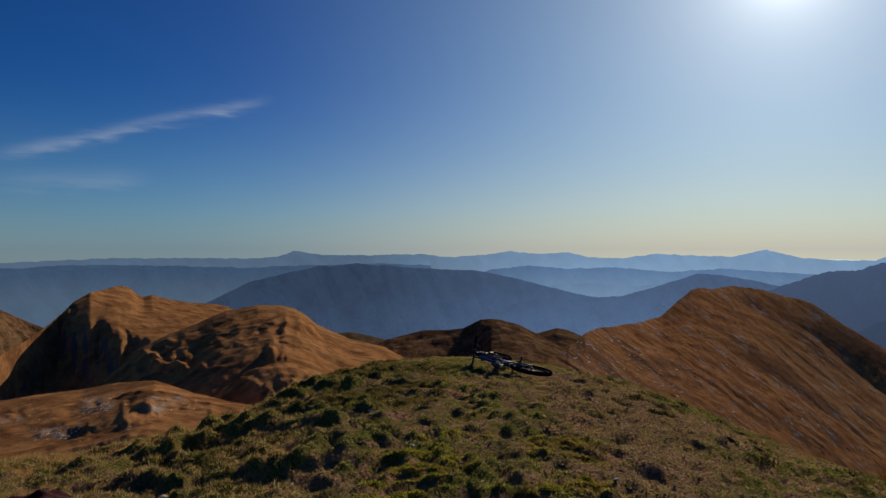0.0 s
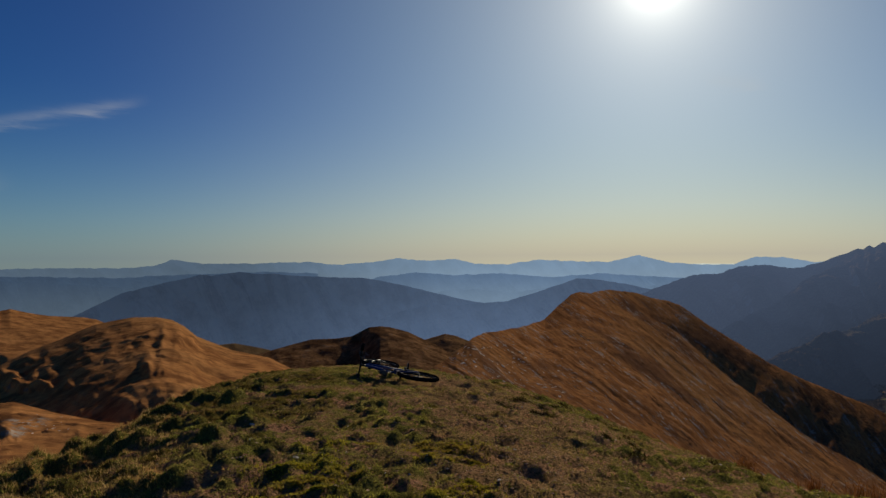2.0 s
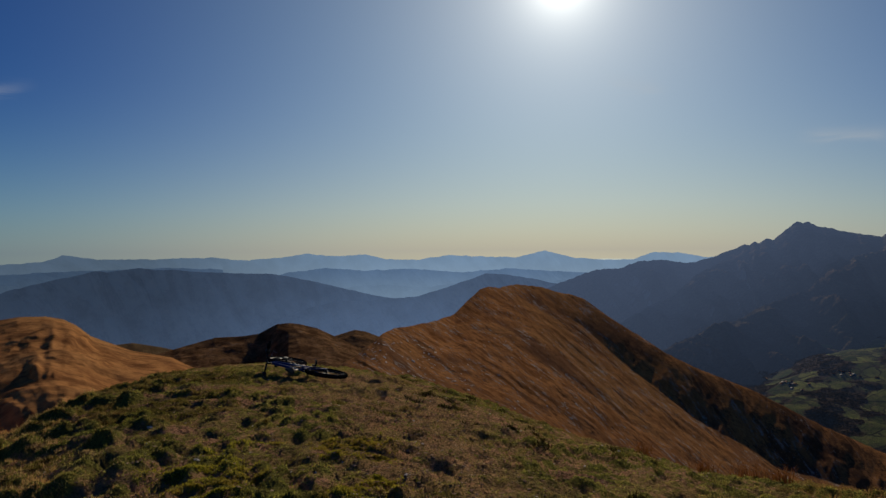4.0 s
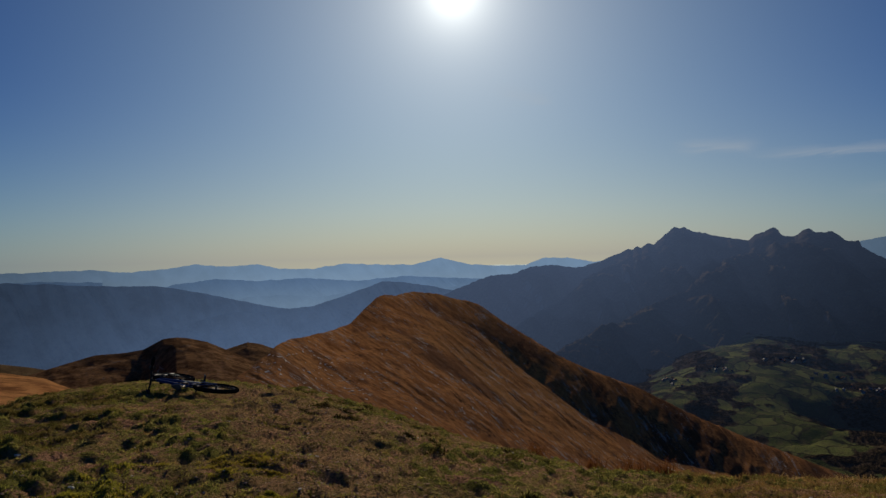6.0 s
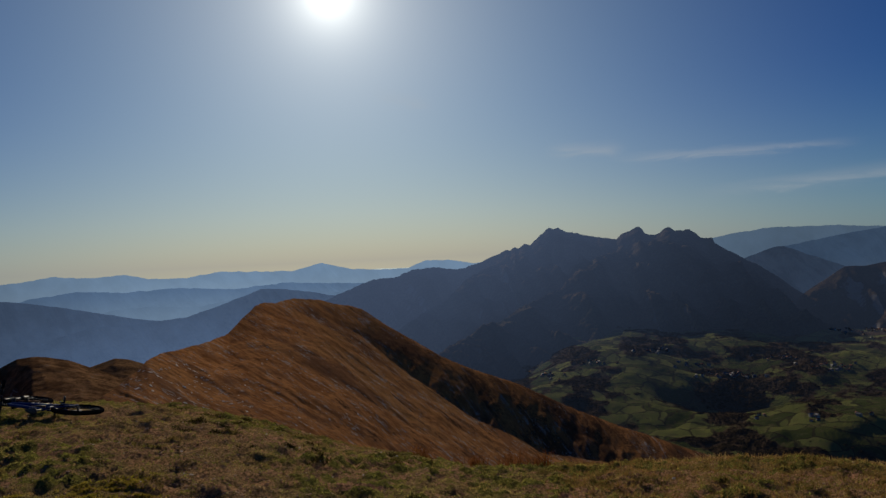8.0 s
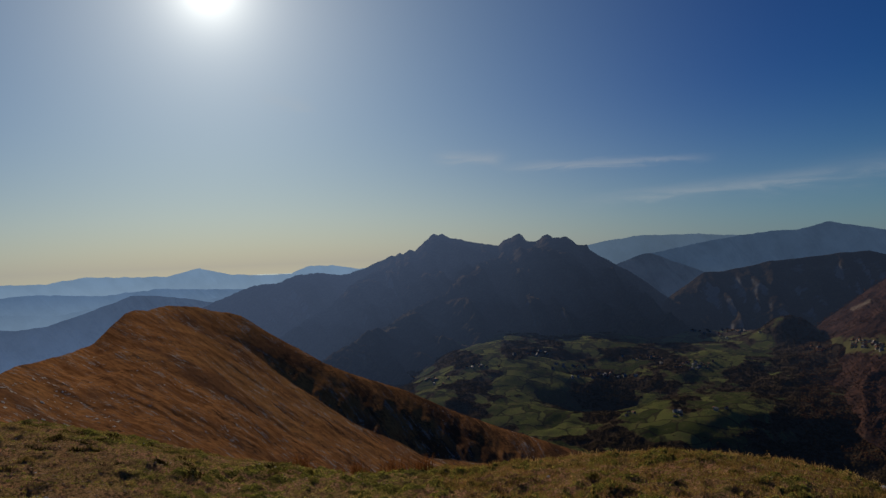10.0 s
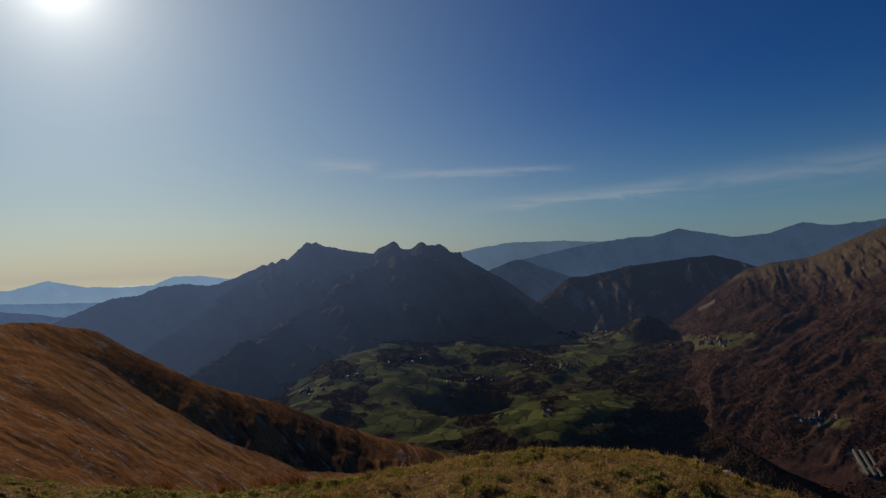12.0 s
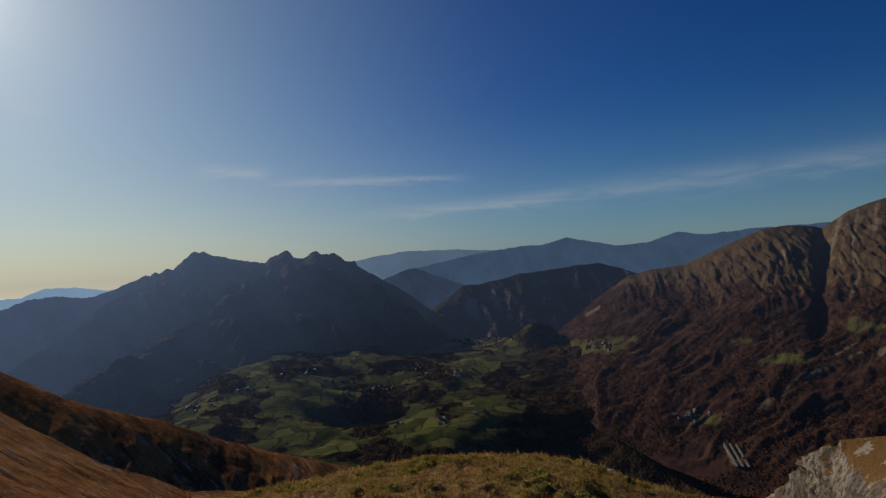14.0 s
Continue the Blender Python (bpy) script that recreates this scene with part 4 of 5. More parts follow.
# bare limestone on the knoll: bearing, height angle, half sizes in degrees
def mark_limestone():
    me = knoll.data
    bare = np.zeros(len(me.vertices), np.float32)
    spots = [(-26.7, -11.3, 1.2, 0.75), (-29.2, -12.9, 1.6, 0.45), (-21.8, -11.6, 1.6, 0.6), (-32.0, -11.8, 1.2, 0.3), (-24.5, -13.2, 0.8, 0.25)]
    for k, v in enumerate(me.vertices):
        x, y, z = v.co
        b, e = math.degrees(math.atan2(x, y)), math.degrees(math.atan2(z - EYE, math.hypot(x, y)))
        wob = noise.fractal(v.co * 0.12, 0.8, 2.1, 4) * 0.6
        for b0, e0, w, h in spots:
            bare[k] = max(bare[k], min(1.0, max(0.0, 2.2 - 2 * (math.hypot((b - b0) / w, (e - e0) / h) + wob))))
    me.attributes.new("bare", "FLOAT", "POINT").data.foreach_set("value", bare)


mark_limestone()

# limestone outcrop below the rim
def build_limestone():
    """Grey fluted limestone, cracked from top to bottom, with tawny grass where it lies level."""
    m, t, b = material("limestone", 0.95)
    p = place_of(t)
    upright = N(t, "ShaderNodeMapping", {"Vector": p, "Scale": (1.0, 1.0, 0.28)}).outputs[0]
    wide, fine, grit = NOISE(t, upright, 1.1, 5, 0.6, 0.4), NOISE(t, upright, 5.5, 6, 0.7, 0.3), NOISE(t, p, 9.0, 5, 0.7)
    stone = MIX(t, RAMP(t, wide, 0.35, 0.62), (0.13, 0.115, 0.10), (0.30, 0.27, 0.23))
    stone = MIX(t, RAMP(t, fine, 0.42, 0.54, 0.85, 0.0), stone, (0.06, 0.05, 0.042))
    turf = MIX(t, grit, (0.085, 0.050, 0.020), (0.26, 0.150, 0.060))
    turf = MIX(t, RAMP(t, NOISE(t, p, 1.6, 5, 0.65), 0.56, 0.62), turf, (0.36, 0.32, 0.27))
    level = RAMP(t, M(t, "ADD", slope_of(t), M(t, "MULTIPLY_ADD", wide, 0.5, -0.25)), 0.60, 0.74)
    t.links.new(MIX(t, level, stone, turf), b.inputs["Base Color"])
    bump(t, b, M(t, "ADD", fine, M(t, "MULTIPLY", grit, 0.5)), 0.7, 0.12)
    return m


LIMESTONE = build_limestone()
outcrop = landform("rock_outcrop", "pale weathered limestone crag with tawny grass on top", [(85.6, 36, -21.5), (87.5, 35, -18.6), (88.4, 34, -17.2), (89.2, 33, -16.2), (90.0, 32, -15.5), (90.7, 31, -15.0), (91.4, 30.5, -14.4), (92.2, 30, -14.1), (95, 29.5, -13.6), (99, 28.5, -13.2), (104, 28, -13.5)],
                   [(85.6, 34, -27), (90, 30, -27), (91.5, 27.5, -27), (93, 23.5, -27), (96, 19, -27), (104, 16, -27)], LIMESTONE, 300, 170, 0.5, (0.0, 0.5), (0, 1, 0, 1), 0.3, "rock", "structure")


def weather(ob, depth):
    """Breaks a smooth crag into upright plates, clefts and cracks along its own face."""
    normals = [v.normal.copy() for v in ob.data.vertices]
    for v, n in zip(ob.data.vertices, normals):
        y, z = v.co.y, v.co.z
        bend = 0.5 * noise.noise(Vector((1.0, y * 0.9, z * 0.8)))
        dist, _ = noise.voronoi(Vector((0.0, y * 1.5 + bend, z * 0.40 + bend)))
        crack = min(1.0, (dist[1] - dist[0]) * 3)
        dist2, _ = noise.voronoi(Vector((3.0, y * 4.2 + bend, z * 1.3)))
        fine = min(1.0, (dist2[1] - dist2[0]) * 4)
        h = noise.fractal(Vector((2.0, y * 0.6, z * 0.3)), 0.9, 2.1, 4) * 0.9 + crack * 0.35 + fine * 0.14 + noise.fractal(Vector((5.0, y * 6, z * 2.5)), 0.7, 2.1, 4) * 0.12
        v.co += (Vector((n.x, n.y, 0.0)) + n * 0.2) * (h - 0.3) * depth * max(0.05, min(1.0, (93.0 - math.degrees(math.atan2(v.co.x, v.co.y))) / 1.5))


weather(outcrop, 0.6)

# ---- the bicycle that lies on the grass ----
BIKE_PAINT = plain("blue_paint", (0.008, 0.035, 0.15), 0.5, 0.0, 0.10, 0.0)
BLACK = plain("black_metal", (0.010, 0.010, 0.012), 0.5, 0.0, 0.25)
RUBBER = plain("tyre_rubber", (0.010, 0.010, 0.011), 0.95, 0.0, 0.0)
SILVER = plain("bare_metal", (0.03, 0.031, 0.034), 0.5, 0.6)
FABRIC = plain("saddle_cover", (0.02, 0.02, 0.022), 0.6)
WHITE = plain("white_decal", (0.22, 0.23, 0.26), 0.4)


def part(name, bm, mat, parent, label=""):
    me = bpy.data.meshes.new(name)
    bm.to_mesh(me)
    bm.free()
    for f in me.polygons:
        f.use_smooth = True
    me.materials.append(mat)
    ob = new(name, me)
    ob.parent = parent
    if label:
        tagged(ob, label)
    return ob


def add_tube(bm, a, b, r0, r1=None, sides=12):
    a, b = Vector(a), Vector(b)
    r1 = r0 if r1 is None else r1
    m = Matrix.Translation((a + b) / 2) @ (b - a).to_track_quat("Z", "Y").to_matrix().to_4x4()
    bmesh.ops.create_cone(bm, cap_ends=True, segments=sides, radius1=r0, radius2=r1, depth=(b - a).length, matrix=m)
    return bm


def tube(a, b, r0, r1=None, sides=12):
    return add_tube(bmesh.new(), a, b, r0, r1, sides)


def bent(points, r, sides=10):
    bm = bmesh.new()
    for p, q in zip(points, points[1:]):
        add_tube(bm, p, q, r, r, sides)
    for p in points[1:-1]:
        bmesh.ops.create_icosphere(bm, subdivisions=1, radius=r * 1.04, matrix=Matrix.Translation(p))
    return bm


def add_box(bm, centre, size, turn=None):
    m = Matrix.Translation(centre) @ (turn or Matrix()) @ Matrix.Diagonal((*size, 1))
    bmesh.ops.create_cube(bm, size=1.0, matrix=m)
    return bm


def ring(centre, radius, thick, wide, around=56, section=10):
    """A tyre or rim lying in the bicycle's plane."""
    bm = bmesh.new()
    rows = []
    for i in range(around):
        a = 2 * math.pi * i / around
        row = []
        for j in range(section):
            c = 2 * math.pi * j / section
            rr = radius + thick * math.cos(c)
            row.append(bm.verts.new((centre[0] + rr * math.cos(a), centre[1] + rr * math.sin(a), centre[2] + wide * math.sin(c))))
        rows.append(row)
    for i in range(around):
        for j in range(section):
            bm.faces.new((rows[i][j], rows[(i + 1) % around][j], rows[(i + 1) % around][(j + 1) % section], rows[i][(j + 1) % section]))
    return bm


def build_wheel(bike, centre, disc_side):
    cx, cy, cz = centre
    wheel = part("wheel", ring(centre, 0.343, 0.033, 0.036), RUBBER, bike, "knobbly black mountain bike tyre")
    wheel.name = "wheel"
    bm = bmesh.new()
    for i in range(72):
        a = 2 * math.pi * i / 72
        for w in (-0.020, 0.0, 0.020):
            r = 0.343 + 0.027 * math.cos(math.asin(min(0.95, abs(w) / 0.029))) + 0.002
            turn = Matrix.Rotation(a + (0.04 if w == 0 else 0), 4, "Z")
            add_box(bm, (cx + r * math.cos(a), cy + r * math.sin(a), cz + w), (0.008, 0.013, 0.011), turn)
    part("tread", bm, RUBBER, wheel)
    part("rim", ring(centre, 0.305, 0.011, 0.015, 48, 8), BLACK, wheel, "black rim")
    hub = tube((cx, cy, cz - 0.05), (cx, cy, cz + 0.05), 0.016)
    for w in (-0.033, 0.033):
        add_tube(hub, (cx, cy, cz + w - 0.003), (cx, cy, cz + w + 0.003), 0.028)
    part("hub", hub, SILVER, wheel, "silver hub")
    bm = bmesh.new()
    for i in range(28):
        a, w = 2 * math.pi * i / 28, 0.03 if i % 2 else -0.03
        c = a + (0.25 if i % 4 < 2 else -0.25)
        add_tube(bm, (cx + 0.027 * math.cos(c), cy + 0.027 * math.sin(c), cz + w), (cx + 0.297 * math.cos(a), cy + 0.297 * math.sin(a), cz), 0.0014, None, 5)
    part("spokes", bm, SILVER, wheel)
    part("brake_disc", ring((cx, cy, cz + 0.045 * disc_side), 0.08, 0.012, 0.0012, 36, 6), SILVER, wheel, "steel brake disc")
    return wheel


def build_bicycle():
    """In the bicycle's own plane: x backward from the front, y up, z sideways; the rear axle is the origin."""
    bike = new("bicycle")
    rear, front = (0, 0, 0), (-1.17, 0.0, 0)
    bb, seat, head_lo, head_hi = Vector((-0.435, -0.02, 0)), Vector((-0.27, 0.42, 0)), Vector((-0.955, 0.40, 0)), Vector((-0.91, 0.515, 0))
    part("down_tube", tube(head_lo + Vector((0.01, 0.02, 0)), bb, 0.036, 0.032), BIKE_PAINT, bike)
    part("top_tube", tube(head_hi - Vector((-0.01, 0.02, 0)), seat - Vector((0.01, 0.05, 0)), 0.027, 0.022), BIKE_PAINT, bike)
    part("seat_tube", tube(bb, seat, 0.022, 0.02), BIKE_PAINT, bike)
    part("head_tube", tube(head_lo, head_hi, 0.028, 0.026), BIKE_PAINT, bike)
    for w in (-1, 1):
        part("chainstay", tube(bb + Vector((0.03, 0, 0.03 * w)), (0, 0, 0.07 * w), 0.014, 0.011), BIKE_PAINT, bike)
        part("seatstay", tube(seat - Vector((0.015, 0.10, -0.015 * w)), (0, 0, 0.07 * w), 0.012, 0.009), BIKE_PAINT, bike)
    part("shock", tube((-0.47, 0.20, 0), (-0.62, 0.33, 0), 0.022, 0.018), BLACK, bike, "black rear shock")
    for k in range(4):
        p = head_lo.lerp(bb, 0.42 + 0.12 * (k % 2))
        decal = add_box(bmesh.new(), p + Vector((0.0, 0.0, 0.034 if k < 2 else -0.034)), (0.030, 0.034, 0.004), Matrix.Rotation(radians(-40), 4, "Z"))
        part("decal", decal, WHITE, bike, "white painted mark")
    # seat post and saddle
    post = seat + Vector((0.055, 0.155, 0))
    part("seat_post", tube(seat, post, 0.0155), BLACK, bike)
    saddle = bmesh.new()
    bmesh.ops.create_uvsphere(saddle, u_segments=20, v_segments=10, radius=0.5, matrix=Matrix.Translation(post + Vector((-0.01, 0.03, 0))) @ Matrix.Diagonal((0.27, 0.055, 0.14, 1)))
    for v in saddle.verts:
        k = (v.co.x - post.x + 0.145) / 0.27
        v.co.z *= 0.32 + 0.75 * k
        v.co.y += 0.02 * (2 * k - 1) ** 2
    part("saddle", saddle, FABRIC, bike, "black saddle")
    # fork
    fork = part("fork", tube(head_lo, head_lo + (head_lo - head_hi) * 0.25, 0.034), BLACK, bike, "black suspension fork")
    crown = head_lo + (head_lo - head_hi) * 0.2
    add = bmesh.new()
    add_box(add, crown, (0.05, 0.03, 0.15))
    part("crown", add, BLACK, fork)
    for w in (-1, 1):
        mid = crown.lerp(Vector(front), 0.45) + Vector((0, 0, 0.062 * w))
        part("stanchion", tube(crown + Vector((0, 0, 0.062 * w)), mid, 0.0165), SILVER, fork, "shiny fork stanchion")
        part("lower_leg", tube(mid, Vector(front) + Vector((0, 0, 0.06 * w)), 0.023, 0.019), BLACK, fork)
    # bar, grips, levers
    clamp = head_hi + Vector((-0.035, 0.075, 0))
    part("stem", bent([head_hi, head_hi + Vector((0.012, 0.05, 0)), clamp], 0.018), BLACK, bike)
    bar = part("handlebar", bent([clamp + Vector((0.03, 0.03, -0.38)), clamp + Vector((0.012, 0.026, -0.16)), clamp + Vector((0, 0, -0.05)), clamp + Vector((0, 0, 0.05)), clamp + Vector((0.012, 0.026, 0.16)), clamp + Vector((0.03, 0.03, 0.38))], 0.017), BLACK, bike, "wide black handlebar")
    for w in (-1, 1):
        part("grip", tube(clamp + Vector((0.031, 0.03, 0.39 * w)), clamp + Vector((0.022, 0.029, 0.26 * w)), 0.023), RUBBER, bar)
        lever = bent([clamp + Vector((0.02, 0.03, 0.23 * w)), clamp + Vector((-0.025, 0.02, 0.235 * w)), clamp + Vector((-0.05, 0.012, 0.30 * w)), clamp + Vector((-0.04, 0.012, 0.35 * w))], 0.008)
        add_box(lever, clamp + Vector((-0.005, 0.02, 0.20 * w)), (0.06, 0.05, 0.07))
        part("brake_lever", lever, BLACK, bar)
    hose = bent([clamp + Vector((-0.02, 0.02, 0.2)), clamp + Vector((-0.10, 0.02, 0.1)), clamp + Vector((-0.10, -0.08, 0.03)), head_lo + Vector((-0.02, 0.0, 0.03))], 0.0035, 6)
    part("cable", hose, BLACK, bike)
    # cranks, pedals, chain
    crank = part("crankset", ring(bb + Vector((0, 0, 0.05)), 0.070, 0.010, 0.003, 40, 6), SILVER, bike, "silver chainring and cranks")
    for w, a in ((1, radians(200)), (-1, radians(20))):
        end = bb + Vector((0.17 * math.cos(a), 0.17 * math.sin(a), 0.075 * w))
        part("crank_arm", tube(bb + Vector((0, 0, 0.06 * w)), end, 0.014, 0.011), BLACK, crank)
        pedal = bmesh.new()
        add_box(pedal, end + Vector((0, 0, 0.055 * w)), (0.10, 0.018, 0.095), Matrix.Rotation(radians(30), 4, "Z"))
        part("pedal", pedal, BLACK, crank, "flat black pedal")
    cassette = bmesh.new()
    for k in range(7):
        add_tube(cassette, (0, 0, 0.018 + 0.004 * k), (0, 0, 0.020 + 0.004 * k), 0.085 - 0.009 * k, None, 24)
    part("cassette", cassette, SILVER, bike, "silver cassette")
    chain = bent([bb + Vector((0.0, 0.075, 0.05)), Vector((0, 0.06, 0.035))], 0.004, 6)
    add_tube(chain, bb + Vector((0.0, -0.075, 0.05)), (0.01, -0.12, 0.04), 0.004, None, 6)
    part("chain", chain, SILVER, bike)
    mech = bmesh.new()
    add_box(mech, (0.01, -0.09, 0.05), (0.03, 0.11, 0.02))
    part("derailleur", mech, BLACK, bike)
    build_wheel(bike, rear, 1)
    build_wheel(bike, front, -1)
    return tagged(bike, "dark blue mountain bike lying on its side on grass", "bicycle")


def lay_bicycle(bike, b, d, turn, tilt):
    """Lays the bicycle down with its bar's clamp at bearing b and distance d, its wheels to the right."""
    r_w = Vector((math.cos(radians(b)), -math.sin(radians(b)), 0))
    v_w = Vector((math.sin(radians(b)), math.cos(radians(b)), 0))
    c, s = math.cos(radians(turn)), math.sin(radians(turn))
    ex = r_w * c - v_w * s
    ey = (-r_w * s - v_w * c) * math.cos(radians(tilt)) + Vector((0, 0, math.sin(radians(tilt))))
    lift = Matrix.Rotation(radians(5.5), 3, r_w)
    ex, ey = lift @ ex, lift @ ey
    ez = ex.cross(ey)
    m = Matrix((ex, ey, ez)).transposed().to_4x4()
    clamp = Vector((-0.94, 0.59, 0))
    foot = bearing(b, d, 0)
    ground = surface_z(foot.x, foot.y)
    at = Vector((foot.x, foot.y, ground + 0.185)) - m.to_3x3() @ clamp
    bike.matrix_world = Matrix.Translation(at) @ m
    return bike


bicycle = lay_bicycle(build_bicycle(), 2.55, 12.7, 56, 11)

# ---- grass ----
def blade_material(name, dark, light, tip, through=0.35, far=False, faded=0.75):
    m, t, b = material(name, 0.7)
    pick = N(t, "ShaderNodeNewGeometry").outputs["Random Per Island"]
    col = MIX(t, pick, dark, light)
    col = MIX(t, RAMP(t, NOISE(t, place_of(t), 0.9, 4, 0.6), 0.45, 0.65, 0, faded), col, tip)
    # far crowns get the same haze emission as the land below
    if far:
        painted_haze(t, b)
    t.links.new(col, b.inputs["Base Color"])
    glow = N(t, "ShaderNodeBsdfTranslucent", {"Color": col})
    mix = N(t, "ShaderNodeMixShader", {0: through, 1: b.outputs[0], 2: glow.outputs[0]})
    t.links.new(mix.outputs[0], t.nodes["Material Output"].inputs[0])
    return m


GREEN = blade_material("green_blades", (0.11, 0.118, 0.022), (0.44, 0.41, 0.08), (0.56, 0.41, 0.15), 0.55, False, 0.5)
STRAW = blade_material("straw_blades", (0.24, 0.14, 0.045), (0.60, 0.42, 0.17), (0.50, 0.27, 0.09), 0.5)
TUSSOCK = blade_material("tussock_blades", (0.06, 0.053, 0.013), (0.27, 0.205, 0.055), (0.36, 0.24, 0.085), 0.45)
MOSS = blade_material("mossy_blades", (0.16, 0.155, 0.018), (0.52, 0.44, 0.055), (0.32, 0.22, 0.04), 0.5)
# brown-green tufts; the shade on their near side is in the colour too
DARK_TUFT = blade_material("dark_tuft_blades", (0.025, 0.022, 0.008), (0.09, 0.07, 0.022), (0.11, 0.07, 0.025), 0.25)
TAWNY = blade_material("tawny_blades", (0.12, 0.072, 0.022), (0.35, 0.22, 0.068), (0.33, 0.18, 0.060), 0.5)
RUSSET = blade_material("russet_blades", (0.10, 0.035, 0.012), (0.28, 0.11, 0.035), (0.22, 0.09, 0.03), 0.4)


def ground_at(x, y):
    d, b = np.hypot(x, y), np.degrees(np.arctan2(x, y))
    return land(b, d) + relief(x, y, d)


def grass(name, label, roots, height, width, spread, mat, rng, simple=False):
    """One sheet of grass blades, three triangles each, rooted at x, y pairs."""
    n = len(roots)
    x, y = roots[:, 0], roots[:, 1]
    z = ground_at(x, y) - 0.01
    h = height * rng.uniform(0.55, 1.25, n)
    turn, lean = rng.uniform(0, 2 * np.pi, n), rng.uniform(0.1, 1.0, n) * spread
    w = width * rng.uniform(0.7, 1.3, n)
    lx, ly = np.cos(turn) * lean * h, np.sin(turn) * lean * h
    face = rng.uniform(0, 2 * np.pi, n)
    sx, sy = np.cos(face) * w / 2, np.sin(face) * w / 2
    base = np.stack([x, y, z], 1)
    mid = base + np.stack([lx * 0.35, ly * 0.35, h * 0.6], 1)
    tip = base + np.stack([lx, ly, h * (1 - 0.35 * lean)], 1)
    side = np.stack([sx, sy, np.zeros(n)], 1)
    verts = np.stack([base - side, base + side, mid - side * 0.75, mid + side * 0.75, tip], 1).reshape(-1, 3)
    if simple:
        verts = np.stack([base - side, base + side, tip], 1).reshape(-1, 3)
        ob = make_mesh(name, verts, np.arange(n * 3).reshape(-1, 3), mat, smooth=False)
        return tagged(ob, label, "grass", kind="stuff")
    k = np.arange(n)[:, None] * 5
    faces = np.concatenate([k + [0, 1, 2], k + [1, 3, 2], k + [2, 3, 4]], 1).reshape(-1, 3)
    ob = make_mesh(name, verts, faces, mat, smooth=False)
    return tagged(ob, label, "grass", kind="stuff")


def scatter(rng, n, b0, b1, d0, d1, power=0.75):
    """n places between two bearings and two distances."""
    b, d = np.radians(rng.uniform(b0, b1, n)), d0 + (d1 - d0) * rng.uniform(0, 1, n) ** power
    return np.stack([d * np.sin(b), d * np.cos(b)], 1)


def clumps(rng, centres, count, radius):
    size = radius * rng.uniform(0.5, 1.3, (len(centres), 1, 1))
    offs = rng.normal(0, 0.5, (len(centres), count, 2)) * size
    return (centres[:, None, :] + offs).reshape(-1, 2)


def patchy(points, scale, cut, seed):
    keep = [noise.noise(Vector((p[0] * scale, p[1] * scale, seed))) > cut for p in points]
    return points[np.array(keep)]


def past_rim(points, lo, hi):
    """Only those that stand between two shares of the way to the summit's rim."""
    d, b = np.hypot(points[:, 0], points[:, 1]), np.degrees(np.arctan2(points[:, 0], points[:, 1]))
    rim = 2 * EYE / np.tan(np.radians(np.interp(b, [r[0] for r in RIM], [r[1] for r in RIM])))
    return points[(d > rim * lo) & (d < rim * hi)]


